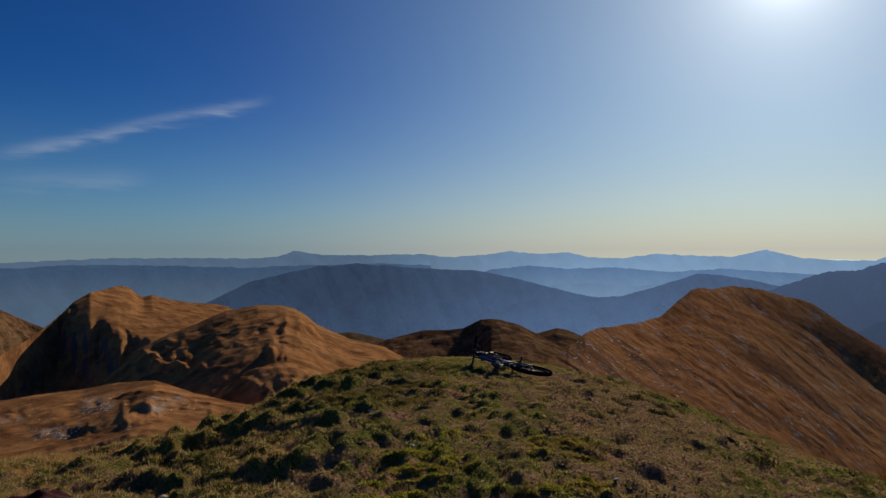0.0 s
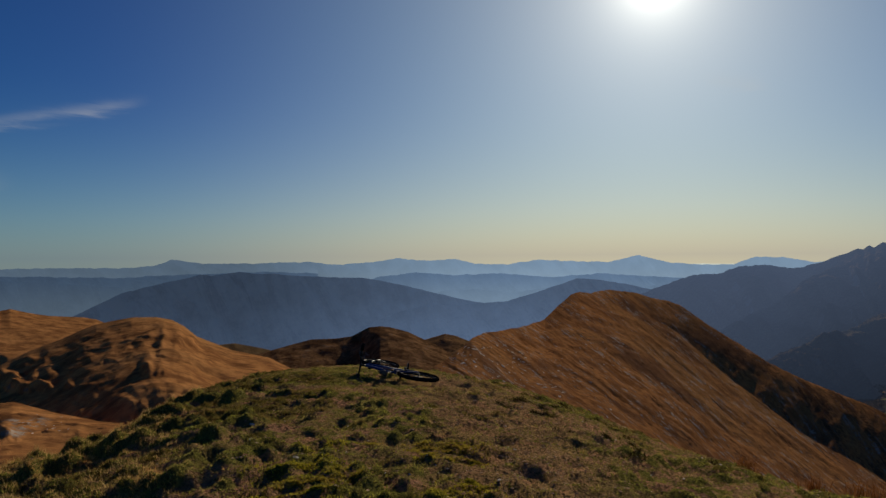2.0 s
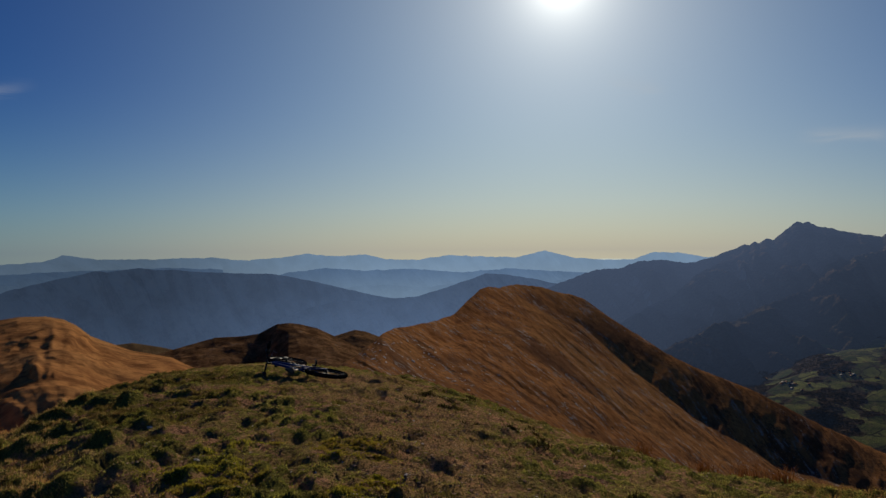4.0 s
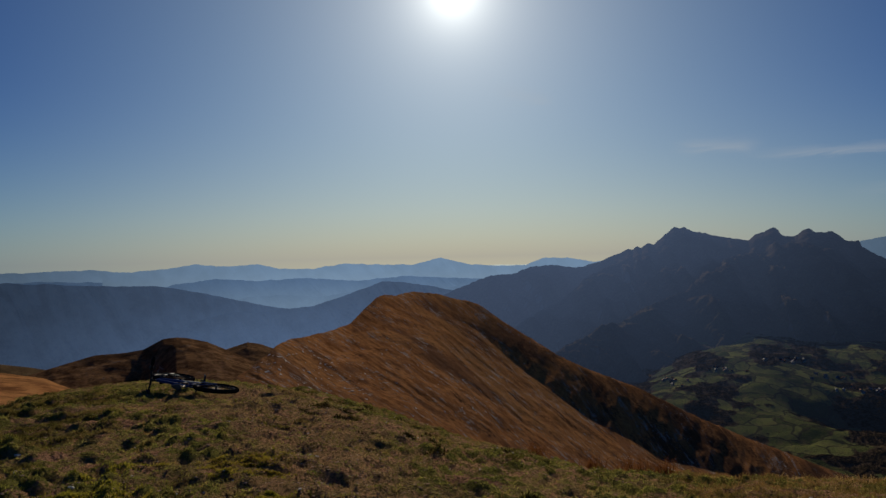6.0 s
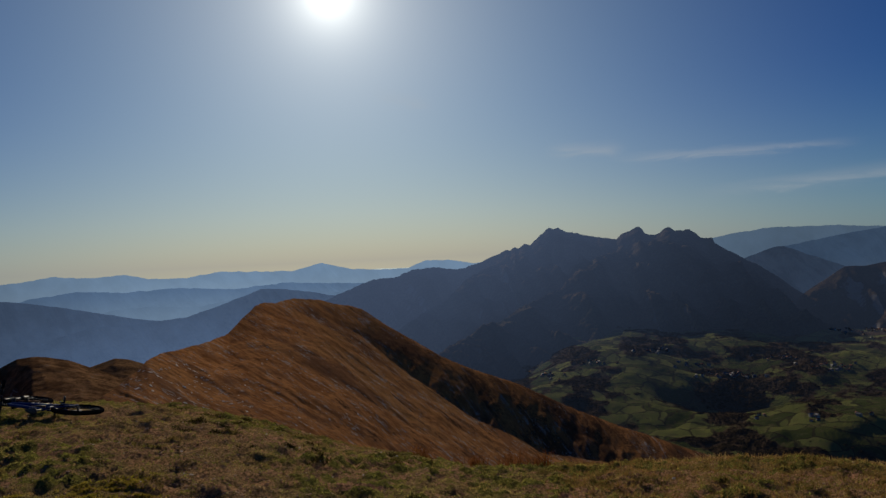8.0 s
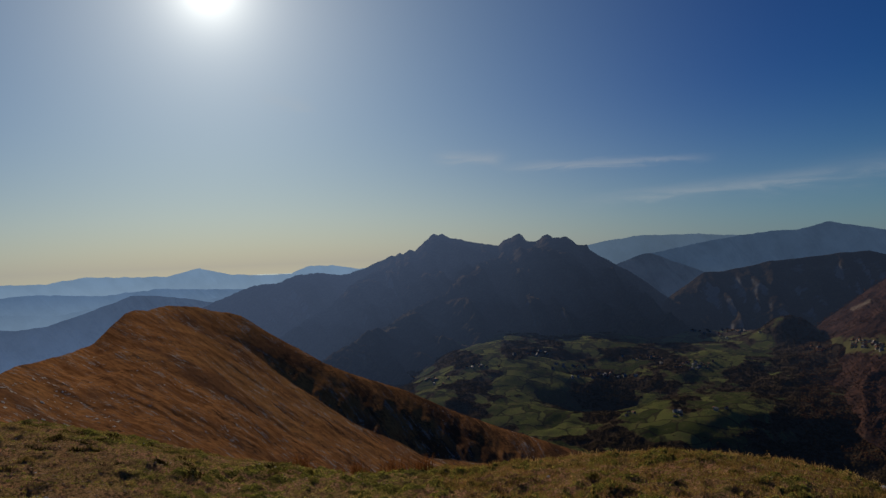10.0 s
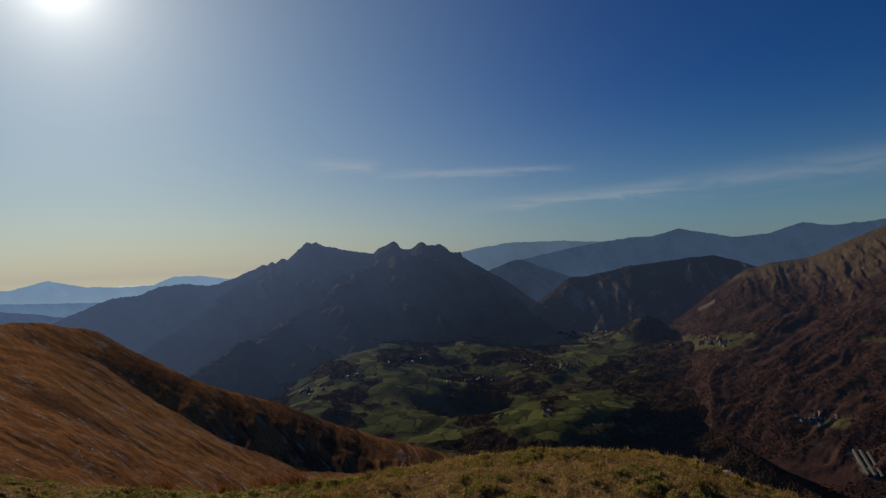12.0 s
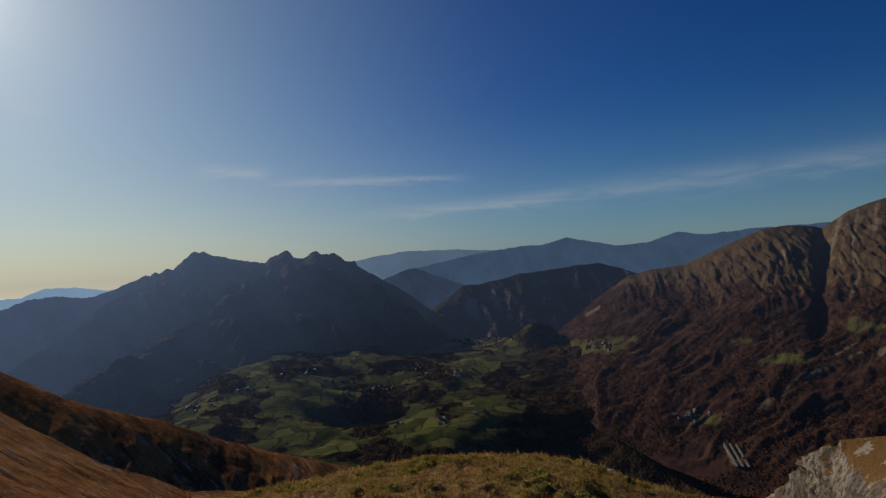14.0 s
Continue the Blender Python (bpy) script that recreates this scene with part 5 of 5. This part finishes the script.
def plant_grass():
    rng = np.random.default_rng(4)
    turf = past_rim(scatter(rng, 230000, -37, 100, 3.0, 24), 0, 1.35)
    tall = np.array([green_part(*q) for q in turf])
    turf = turf[rng.uniform(0, 1, len(turf)) < np.clip(tall * 2.4, 0.42, 1.0)]
    turf = np.concatenate([turf, scatter(rng, 9000, -37, 323, 0.2, 5, 0.6)])
    turf = turf[rng.uniform(0, 1, len(turf)) > worn(turf[:, 0], turf[:, 1]) * 0.4]
    grass("turf_grass", "short green turf with bare patches", clumps(rng, turf, 8, 0.06), 0.024, 0.010, 1.5, GREEN, rng, True)
    dry = past_rim(patchy(scatter(rng, 22000, -37, 100, 3.2, 24), 1.1, 0.0, 9.0), 0.2, 1.5)
    dry = dry[rng.uniform(0, 1, len(dry)) > worn(dry[:, 0], dry[:, 1]) * 0.6]
    grass("dry_grass", "dry straw-coloured grass among the turf", clumps(rng, dry, 9, 0.10), 0.034, 0.008, 1.2, STRAW, rng, True)
    meadow = past_rim(scatter(rng, 9000, -38, -12, 3.6, 16), 0.25, 1.2)
    grass("meadow_grass", "pale yellow autumn grass on the summit's flank", clumps(rng, meadow, 11, 0.13), 0.050, 0.008, 1.1, STRAW, rng, True)
    rim = np.concatenate([past_rim(scatter(rng, 6000, -38, -9, 6, 24), 0.84, 1.5), past_rim(scatter(rng, 1700, 50, 100, 6, 20), 0.88, 1.3)])
    grass("rim_grass", "tall bleached grass along the summit's edge", clumps(rng, rim, 14, 0.12), 0.10, 0.006, 0.8, STRAW, rng)
    tawny = past_rim(scatter(rng, 9000, 44, 100, 4, 15), 0.45, 1.15)
    grass("tawny_grass", "tawny autumn grass near the summit's edge", clumps(rng, tawny, 10, 0.12), 0.06, 0.009, 1.0, TAWNY, rng, True)
    left = past_rim(patchy(scatter(rng, 1500, -22, 0, 6, 22), 0.7, -0.15, 4.0), 0.42, 1.3)
    right = past_rim(scatter(rng, 150, 11, 34, 7, 18), 0.72, 1.1)
    far_side = past_rim(scatter(rng, 110, 34, 80, 5, 13), 0.6, 1.1)
    front = scatter(rng, 60, -36, 60, 4, 11)
    grass("tussock_grass", "dark green tussocks of coarse grass", clumps(rng, np.concatenate([left, right, far_side, front]), 130, 0.16), 0.048, 0.008, 1.3, TUSSOCK, rng)
    moss = patchy(scatter(rng, 200, -6, 13, 3.6, 6.6), 1.2, -0.1, 6.0)
    grass("mossy_grass", "yellow-green mossy cushions of grass", clumps(rng, moss, 240, 0.15), 0.026, 0.009, 1.4, MOSS, rng)
    tufts = past_rim(scatter(rng, 44, 13.5, 34, 5, 15), 0.45, 0.92)
    grass("tuft_grass", "dark round tufts along the path's edge", clumps(rng, tufts, 230, 0.14), 0.058, 0.008, 1.3, DARK_TUFT, rng)
    red = past_rim(scatter(rng, 15, 32, 47, 8, 13), 0.85, 1.0)
    grass("russet_grass", "russet tufts of dead grass", clumps(rng, red, 150, 0.24), 0.24, 0.007, 0.6, RUSSET, rng)


plant_grass()

# ---- stones ----
STONE = plain("stone", (0.62, 0.56, 0.47), 0.9, 0, 0.0, 0, 0.3, 3.0)


ROCK = plain("rock", (0.55, 0.50, 0.43), 0.9, 0, 0.0, 0, 0.4, 2.5)


def pebble_mesh(seed, mat=STONE):
    rng = random.Random(seed)
    bm = bmesh.new()
    bmesh.ops.create_icosphere(bm, subdivisions=2, radius=0.5)
    off = Vector((rng.uniform(0, 50), rng.uniform(0, 50), seed))
    for v in bm.verts:
        v.co *= 1 + 0.45 * noise.noise(v.co * 1.7 + off) + 0.15 * noise.noise(v.co * 4 + off)
        v.co.z *= 0.42
    me = bpy.data.meshes.new("stone")
    bm.to_mesh(me)
    bm.free()
    me.materials.append(mat)
    return me


def lay_stones():
    rng = random.Random(8)
    shapes = [pebble_mesh(k) for k in range(7)]
    spots = [(-21.9, 5.9, 0.075), (15.2, 6.6, 0.05), (-7.5, 7.2, 0.08), (-6.0, 6.9, 0.07), (14, 5.2, 0.035), (76.2, 11.0, 0.24), (77.3, 10.6, 0.18), (-12.5, 7.0, 0.07)]
    while len(spots) < 150:
        b = rng.choice((rng.uniform(-12, 30), rng.uniform(0, 26), rng.uniform(-30, 70)))
        spots.append((b, rng.uniform(3.6, 13), rng.uniform(0.012, 0.035) if rng.random() < 0.93 else rng.uniform(0.04, 0.07)))
    for b, d, size in spots:
        p = bearing(b, d, 0)
        ob = new("stone", rng.choice(shapes))
        k = size * rng.uniform(0.9, 1.2)
        ob.matrix_world = Matrix.Translation((p.x, p.y, surface_z(p.x, p.y) + size * 0.03)) @ Euler((rng.uniform(-0.2, 0.2), rng.uniform(-0.2, 0.2), rng.uniform(0, 6.28))).to_matrix().to_4x4() @ Matrix.Diagonal((k, k * rng.uniform(0.7, 1.1), k, 1))
        tagged(ob, "pale limestone stone half sunk in turf", "stone", "stones on the summit")


lay_stones()


def slope_rocks(hill, spots, group, label, seed):
    """Rocks that crop out of a hillside: count, bearings, height angles and size for each patch."""
    rng = random.Random(seed)
    shapes = [pebble_mesh(40 + k, ROCK if group.endswith('ridge') else STONE) for k in range(5)]
    for count, b0, b1, e0, e1, size in spots:
        for _ in range(count):
            way = bearing(rng.uniform(b0, b1), 1, math.tan(radians(rng.uniform(e0, e1)))).normalized()
            hit, place, normal, index = hill.ray_cast(Vector((0, 0, EYE)), way)
            if not hit:
                continue
            k = size * rng.uniform(0.4, 1.3)
            ob = new("rock", rng.choice(shapes))
            ob.matrix_world = Matrix.Translation(place - normal * k * 0.05) @ normal.to_track_quat("Z", "Y").to_matrix().to_4x4() @ Matrix.Rotation(rng.uniform(0, 6.28), 4, "Z") @ Matrix.Diagonal((k * rng.uniform(1.0, 2.2), k, k * 0.45, 1))
            tagged(ob, label, "rock", group)


bpy.context.view_layer.update()
slope_rocks(rust_ridge, [(40, 10, 16, -9.2, -7.2, 0.40), (34, 12, 19, -11, -8, 0.32), (16, 26.0, 29.6, -12.8, -11.0, 0.3), (46, 17, 34, -13, -6, 0.32)], "rocks on the ridge", "grey rock breaking out of brown grass", 3)
slope_rocks(knoll, [(46, -27.6, -25.6, -12.2, -10.8, 0.38), (46, -30.5, -27.5, -13.5, -12.6, 0.34), (18, -22, -19, -12.2, -10.8, 0.34), (14, -33, -30, -12, -10.8, 0.3)], "rocks on the knoll", "white limestone rock in tawny grass", 5)


CHIP = blade_material("chips", (0.16, 0.08, 0.045), (0.60, 0.42, 0.28), (0.36, 0.20, 0.11), 0.0)


def gravel():
    """Loose chips of stone on the bare patches, too many to count."""
    rng = np.random.default_rng(12)
    pts = scatter(rng, 60000, -8, 34, 3.2, 16)
    pts = pts[rng.uniform(0.15, 1, len(pts)) < worn(pts[:, 0], pts[:, 1])][:7000]
    pts = np.concatenate([pts, patchy(scatter(rng, 12000, -8, 40, 3.2, 15), 1.4, -0.1, 12.0), patchy(scatter(rng, 8000, -36, 70, 3.2, 13), 1.1, 0.2, 2.0)])
    z = ground_at(pts[:, 0], pts[:, 1])
    n = len(pts)
    octa = np.array([(1, 0, 0), (0, 1, 0), (-1, 0, 0), (0, -1, 0), (0, 0, 0.3), (0, 0, -0.3)])
    size = rng.uniform(0.08, 0.25, (n, 1, 1)) ** 3 + 0.003
    verts = octa[None] * size * rng.uniform(0.6, 1.4, (n, 6, 3)) + np.concatenate([pts, z[:, None] + 0.004], 1)[:, None, :]
    k = np.arange(n)[:, None, None] * 6
    tri = np.array([(0, 1, 4), (1, 2, 4), (2, 3, 4), (3, 0, 4), (1, 0, 5), (2, 1, 5), (3, 2, 5), (0, 3, 5)])
    ob = make_mesh("gravel", verts.reshape(-1, 3), (k + tri[None]).reshape(-1, 3), CHIP, smooth=False)
    tagged(ob, "loose brown and pale stone chips on bare soil", "gravel", kind="stuff")


gravel()

# ---- a dark red jacket left on the grass ----
JACKET = plain("red_cloth", (0.10, 0.012, 0.016), 0.8, 0, 0.3)


def jacket():
    bm = bmesh.new()
    rows = []
    for i in range(25):
        row = []
        for j in range(25):
            u, v = i / 12 - 1, j / 12 - 1
            edge = max(0.0, 1 - (abs(u) ** 3 + abs(v) ** 3))
            h = 0.13 * edge ** 0.5 + 0.05 * edge * noise.noise(Vector((u * 2.2, v * 2.2, 3))) + 0.02 * edge * abs(noise.noise(Vector((u * 6, v * 3, 8))))
            row.append(bm.verts.new((u * 0.26, v * 0.20, h)))
        rows.append(row)
    for i in range(24):
        for j in range(24):
            bm.faces.new((rows[i][j], rows[i + 1][j], rows[i + 1][j + 1], rows[i][j + 1]))
    bmesh.ops.solidify(bm, geom=bm.faces[:], thickness=0.012)
    me = bpy.data.meshes.new("jacket")
    bm.to_mesh(me)
    bm.free()
    for f in me.polygons:
        f.use_smooth = True
    me.materials.append(JACKET)
    ob = new("jacket", me)
    p = bearing(-30.4, 5.9, 0)
    ob.matrix_world = pose(p.x, p.y, surface_z(p.x, p.y) - 0.01, 0, 0, 25)
    tagged(ob, "dark red jacket bundled on the grass", "jacket")


jacket()

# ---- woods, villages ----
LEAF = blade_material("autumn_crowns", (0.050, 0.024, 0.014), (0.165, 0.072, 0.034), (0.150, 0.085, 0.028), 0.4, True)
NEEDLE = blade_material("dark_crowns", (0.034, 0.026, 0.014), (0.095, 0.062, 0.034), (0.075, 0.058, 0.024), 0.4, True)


def crowns(name, label, pts, size, mat, rng):
    """Many small uneven tree crowns, each on a short stem hidden below it."""
    ico = np.array([(1, 0, 0), (0.5, 0.87, 0.1), (-0.5, 0.87, 0), (-1, 0, 0.1), (-0.5, -0.87, 0), (0.5, -0.87, 0.1), (0, 0, 1.1)])
    tri = np.array([(0, 1, 6), (1, 2, 6), (2, 3, 6), (3, 4, 6), (4, 5, 6), (5, 0, 6)])
    n = len(pts)
    s = size * rng.uniform(0.6, 1.3, (n, 1, 1))
    verts = ico[None] * s * rng.uniform(0.8, 1.2, (n, 7, 1)) * np.array([0.62, 0.62, 0.20]) + pts[:, None, :] + np.array([0, 0, 1.0]) * s * 0.02
    k = np.arange(n)[:, None, None] * 7
    ob = make_mesh(name, verts.reshape(-1, 3), (k + tri[None]).reshape(-1, 3), mat, smooth=False)
    tagged(ob, label, "woods", kind="stuff")


def plant_woods():
    rng = np.random.default_rng(21)
    b, d = np.radians(rng.uniform(38, 88, 150000)), rng.uniform(1500, 3400, 150000)
    x, y = d * np.sin(b), d * np.cos(b)
    w = np.array([wooded(*q) for q in zip(x, y, land(np.degrees(b), d))])
    keep = (w > 0.55) | (rng.uniform(0, 1, len(w)) < 0.004)
    x, y = x[keep], y[keep]
    pts = np.stack([x, y, ground_at(x, y)], 1)
    # dark crowns reach 80 degrees on the near slope, adding to its shade
    dark = (rng.uniform(0, 1, len(pts)) < 0.3) | (np.degrees(np.arctan2(x, y)) < np.where(np.hypot(x, y) < 1950, 80, 71))
    crowns("woods", "dark leafless autumn woods in the valley", pts[dark][:70000], 6.5, NEEDLE, rng)
    crowns("woods", "reddish autumn woods in the side valley", pts[~dark][:30000], 6, LEAF, rng)
    me = brown_mountain.data
    co = np.empty(len(me.vertices) * 3, np.float32)
    me.vertices.foreach_get("co", co)
    co = co.reshape(-1, 3)
    ok = (co[:, 2] < -150) & (OPEN_SLOPE < 0.3)
    pool = co[ok]
    pick = pool[rng.integers(0, len(pool), 48000)] + rng.normal(0, 1, (48000, 3)) * np.array([9, 9, 0])
    thick = np.array([noise.fractal(Vector(p) * 0.006, 0.9, 2.0, 4) for p in pick]) > -0.25
    pick = pick[thick]
    conifer = rng.uniform(0, 1, len(pick)) < 0.07
    crowns("woods", "rust-red beech woods on the mountainside", pick[~conifer], 5.5, LEAF, rng)
    crowns("woods", "scattered dark conifers on the mountainside", pick[conifer], 5.0, NEEDLE, rng)


plant_woods()

WALL = [plain("cream_render", (0.38, 0.33, 0.26), 0.9, 0, 0.2, 0, 0.2, 0.5), plain("white_render", (0.44, 0.41, 0.36), 0.9, 0, 0.2, 0, 0.15, 0.5), plain("stone_wall", (0.34, 0.31, 0.28), 0.9, 0, 0.2, 0, 0.3, 0.8)]
TILE = [plain("red_tiles", (0.24, 0.10, 0.06), 0.85, 0, 0.2, 0, 0.3, 0.7), plain("grey_slates", (0.20, 0.19, 0.19), 0.8, 0, 0.3, 0, 0.25, 0.7)]
PANE = plain("dark_pane", (0.02, 0.025, 0.03), 0.15)


def house_kind(k, length, width, height, label):
    bm = bmesh.new()
    add_box(bm, (0, 0, height / 2 - 1.5), (length, width, height + 3))
    wall = part("house", bm, WALL[k % 3], None)
    for f in wall.data.polygons:
        f.use_smooth = False
    roof = bmesh.new()
    ridge = height + width * 0.28
    a, w, e = length / 2 + 0.5, width / 2 + 0.6, height - 0.25
    v = [roof.verts.new(p) for p in ((-a, -w, e), (a, -w, e), (a, w, e), (-a, w, e), (-a, 0, ridge), (a, 0, ridge))]
    for f in ((0, 1, 5, 4), (2, 3, 4, 5), (3, 0, 4), (1, 2, 5), (3, 2, 1, 0)):
        roof.faces.new([v[i] for i in f])
    top = part("roof", roof, TILE[k % 2], wall)
    for f in top.data.polygons:
        f.use_smooth = False
    for i in range(3):
        for z in (1.6, 4.2):
            if z < height - 1:
                win = bmesh.new()
                add_box(win, ((i - 1) * length * 0.28, -width / 2 - 0.02, z), (1.0, 0.1, 1.3))
                part("window", win, PANE, wall)
    return tagged(wall, label, "house", "houses of the valley villages")


def meet(b, e):
    """Where a line of sight at bearing b and height angle e comes down on the valley."""
    d = np.arange(900, 4600, 4.0)
    z = ground_at(d * math.sin(radians(b)), d * math.cos(radians(b)))
    under = np.nonzero(z > EYE + d * math.tan(radians(e)))[0]
    return d[under[0]] if len(under) else None


def build_villages():
    rng = random.Random(31)
    kinds = [house_kind(0, 9, 7, 5.5, "small cream house with a tiled gable roof"), house_kind(1, 11, 7.5, 6, "small white house with a slate gable roof"), house_kind(2, 7.5, 6.5, 5, "small stone house with a tiled gable roof")]
    # bearing, height angle, spread of both, houses
    villages = [(43.0, -10.0, 0.9, 0.25, 9), (46.6, -9.0, 1.2, 0.3, 7), (51.3, -8.15, 1.6, 0.12, 14), (57.0, -10.0, 2.2, 0.16, 20), (54.2, -9.3, 1.5, 0.2, 6), (63.8, -9.2, 1.4, 0.3, 16), (65.5, -6.5, 2.0, 0.35, 22), (67.3, -6.45, 0.9, 0.2, 12),
                (75.4, -7.4, 1.1, 0.3, 22), (72.4, -7.8, 0.6, 0.15, 8), (65.3, -12.4, 0.8, 0.2, 2), (62.3, -12.9, 0.4, 0.15, 2), (60.5, -8.5, 1.5, 0.4, 9), (46.9, -6.6, 0.6, 0.15, 4), (82.3, -12.9, 1.1, 0.3, 16), (59.0, -12.8, 2.0, 0.8, 3)]
    first = {}
    for b, e, sb, se, count in villages:
        for _ in range(round(count * 1.45)):
            bb, ee = b + rng.gauss(0, sb * 0.6), e + rng.gauss(0, se * 0.6)
            hit = sight(bb, ee)
            if hit is None:
                continue
            k = rng.randrange(3)
            m = Matrix.Translation(hit) @ Matrix.Rotation(rng.uniform(0, 6.28), 4, "Z")
            if k not in first:
                kinds[k].matrix_world = m
                first[k] = True
            else:
                copy_thing(kinds[k], m)


def sight(b, e):
    """The first open land or slope that a line of sight from the summit meets."""
    way = bearing(b, 1, math.tan(radians(e))).normalized()
    best = None
    d = meet(b, e)
    if d:
        best = bearing(b, d, EYE + d * math.tan(radians(e)))
    hit, place, normal, index = brown_mountain.ray_cast(Vector((0, 0, EYE)), way)
    if hit and (best is None or place.length < best.length):
        best = place
    return best


bpy.context.view_layer.update()
build_villages()


def build_sheds():
    """Long pale sheds side by side on the valley slope."""
    metal = plain("pale_sheet", (0.13, 0.12, 0.105), 0.8, 0, 0.1, 0, 0.25, 0.3)
    for k in range(3):
        a, c = sight(84.35 + 0.42 * k, -14.9), sight(85.2 + 0.42 * k, -16.5)
        if a is None or c is None:
            continue
        bm = bmesh.new()
        run = (c - a)
        m = run.to_track_quat("Y", "Z").to_matrix().to_4x4()
        add_box(bm, (0, 0, 0), (6, run.length, 8), None)
        shed = part("shed", bm, metal, None)
        shed.matrix_world = Matrix.Translation((a + c) / 2) @ m
        roof = bmesh.new()
        n = 8
        rows = []
        for y in (-run.length / 2 - 0.5, run.length / 2 + 0.5):
            rows.append([roof.verts.new((4 * math.cos(math.pi * i / n), y, 4 + 2.2 * math.sin(math.pi * i / n))) for i in range(n + 1)])
        for i in range(n):
            roof.faces.new((rows[0][i], rows[0][i + 1], rows[1][i + 1], rows[1][i]))
        part("roof", roof, metal, shed)
        tagged(shed, "long pale shed with a curved roof", "shed", "sheds")


build_sheds()
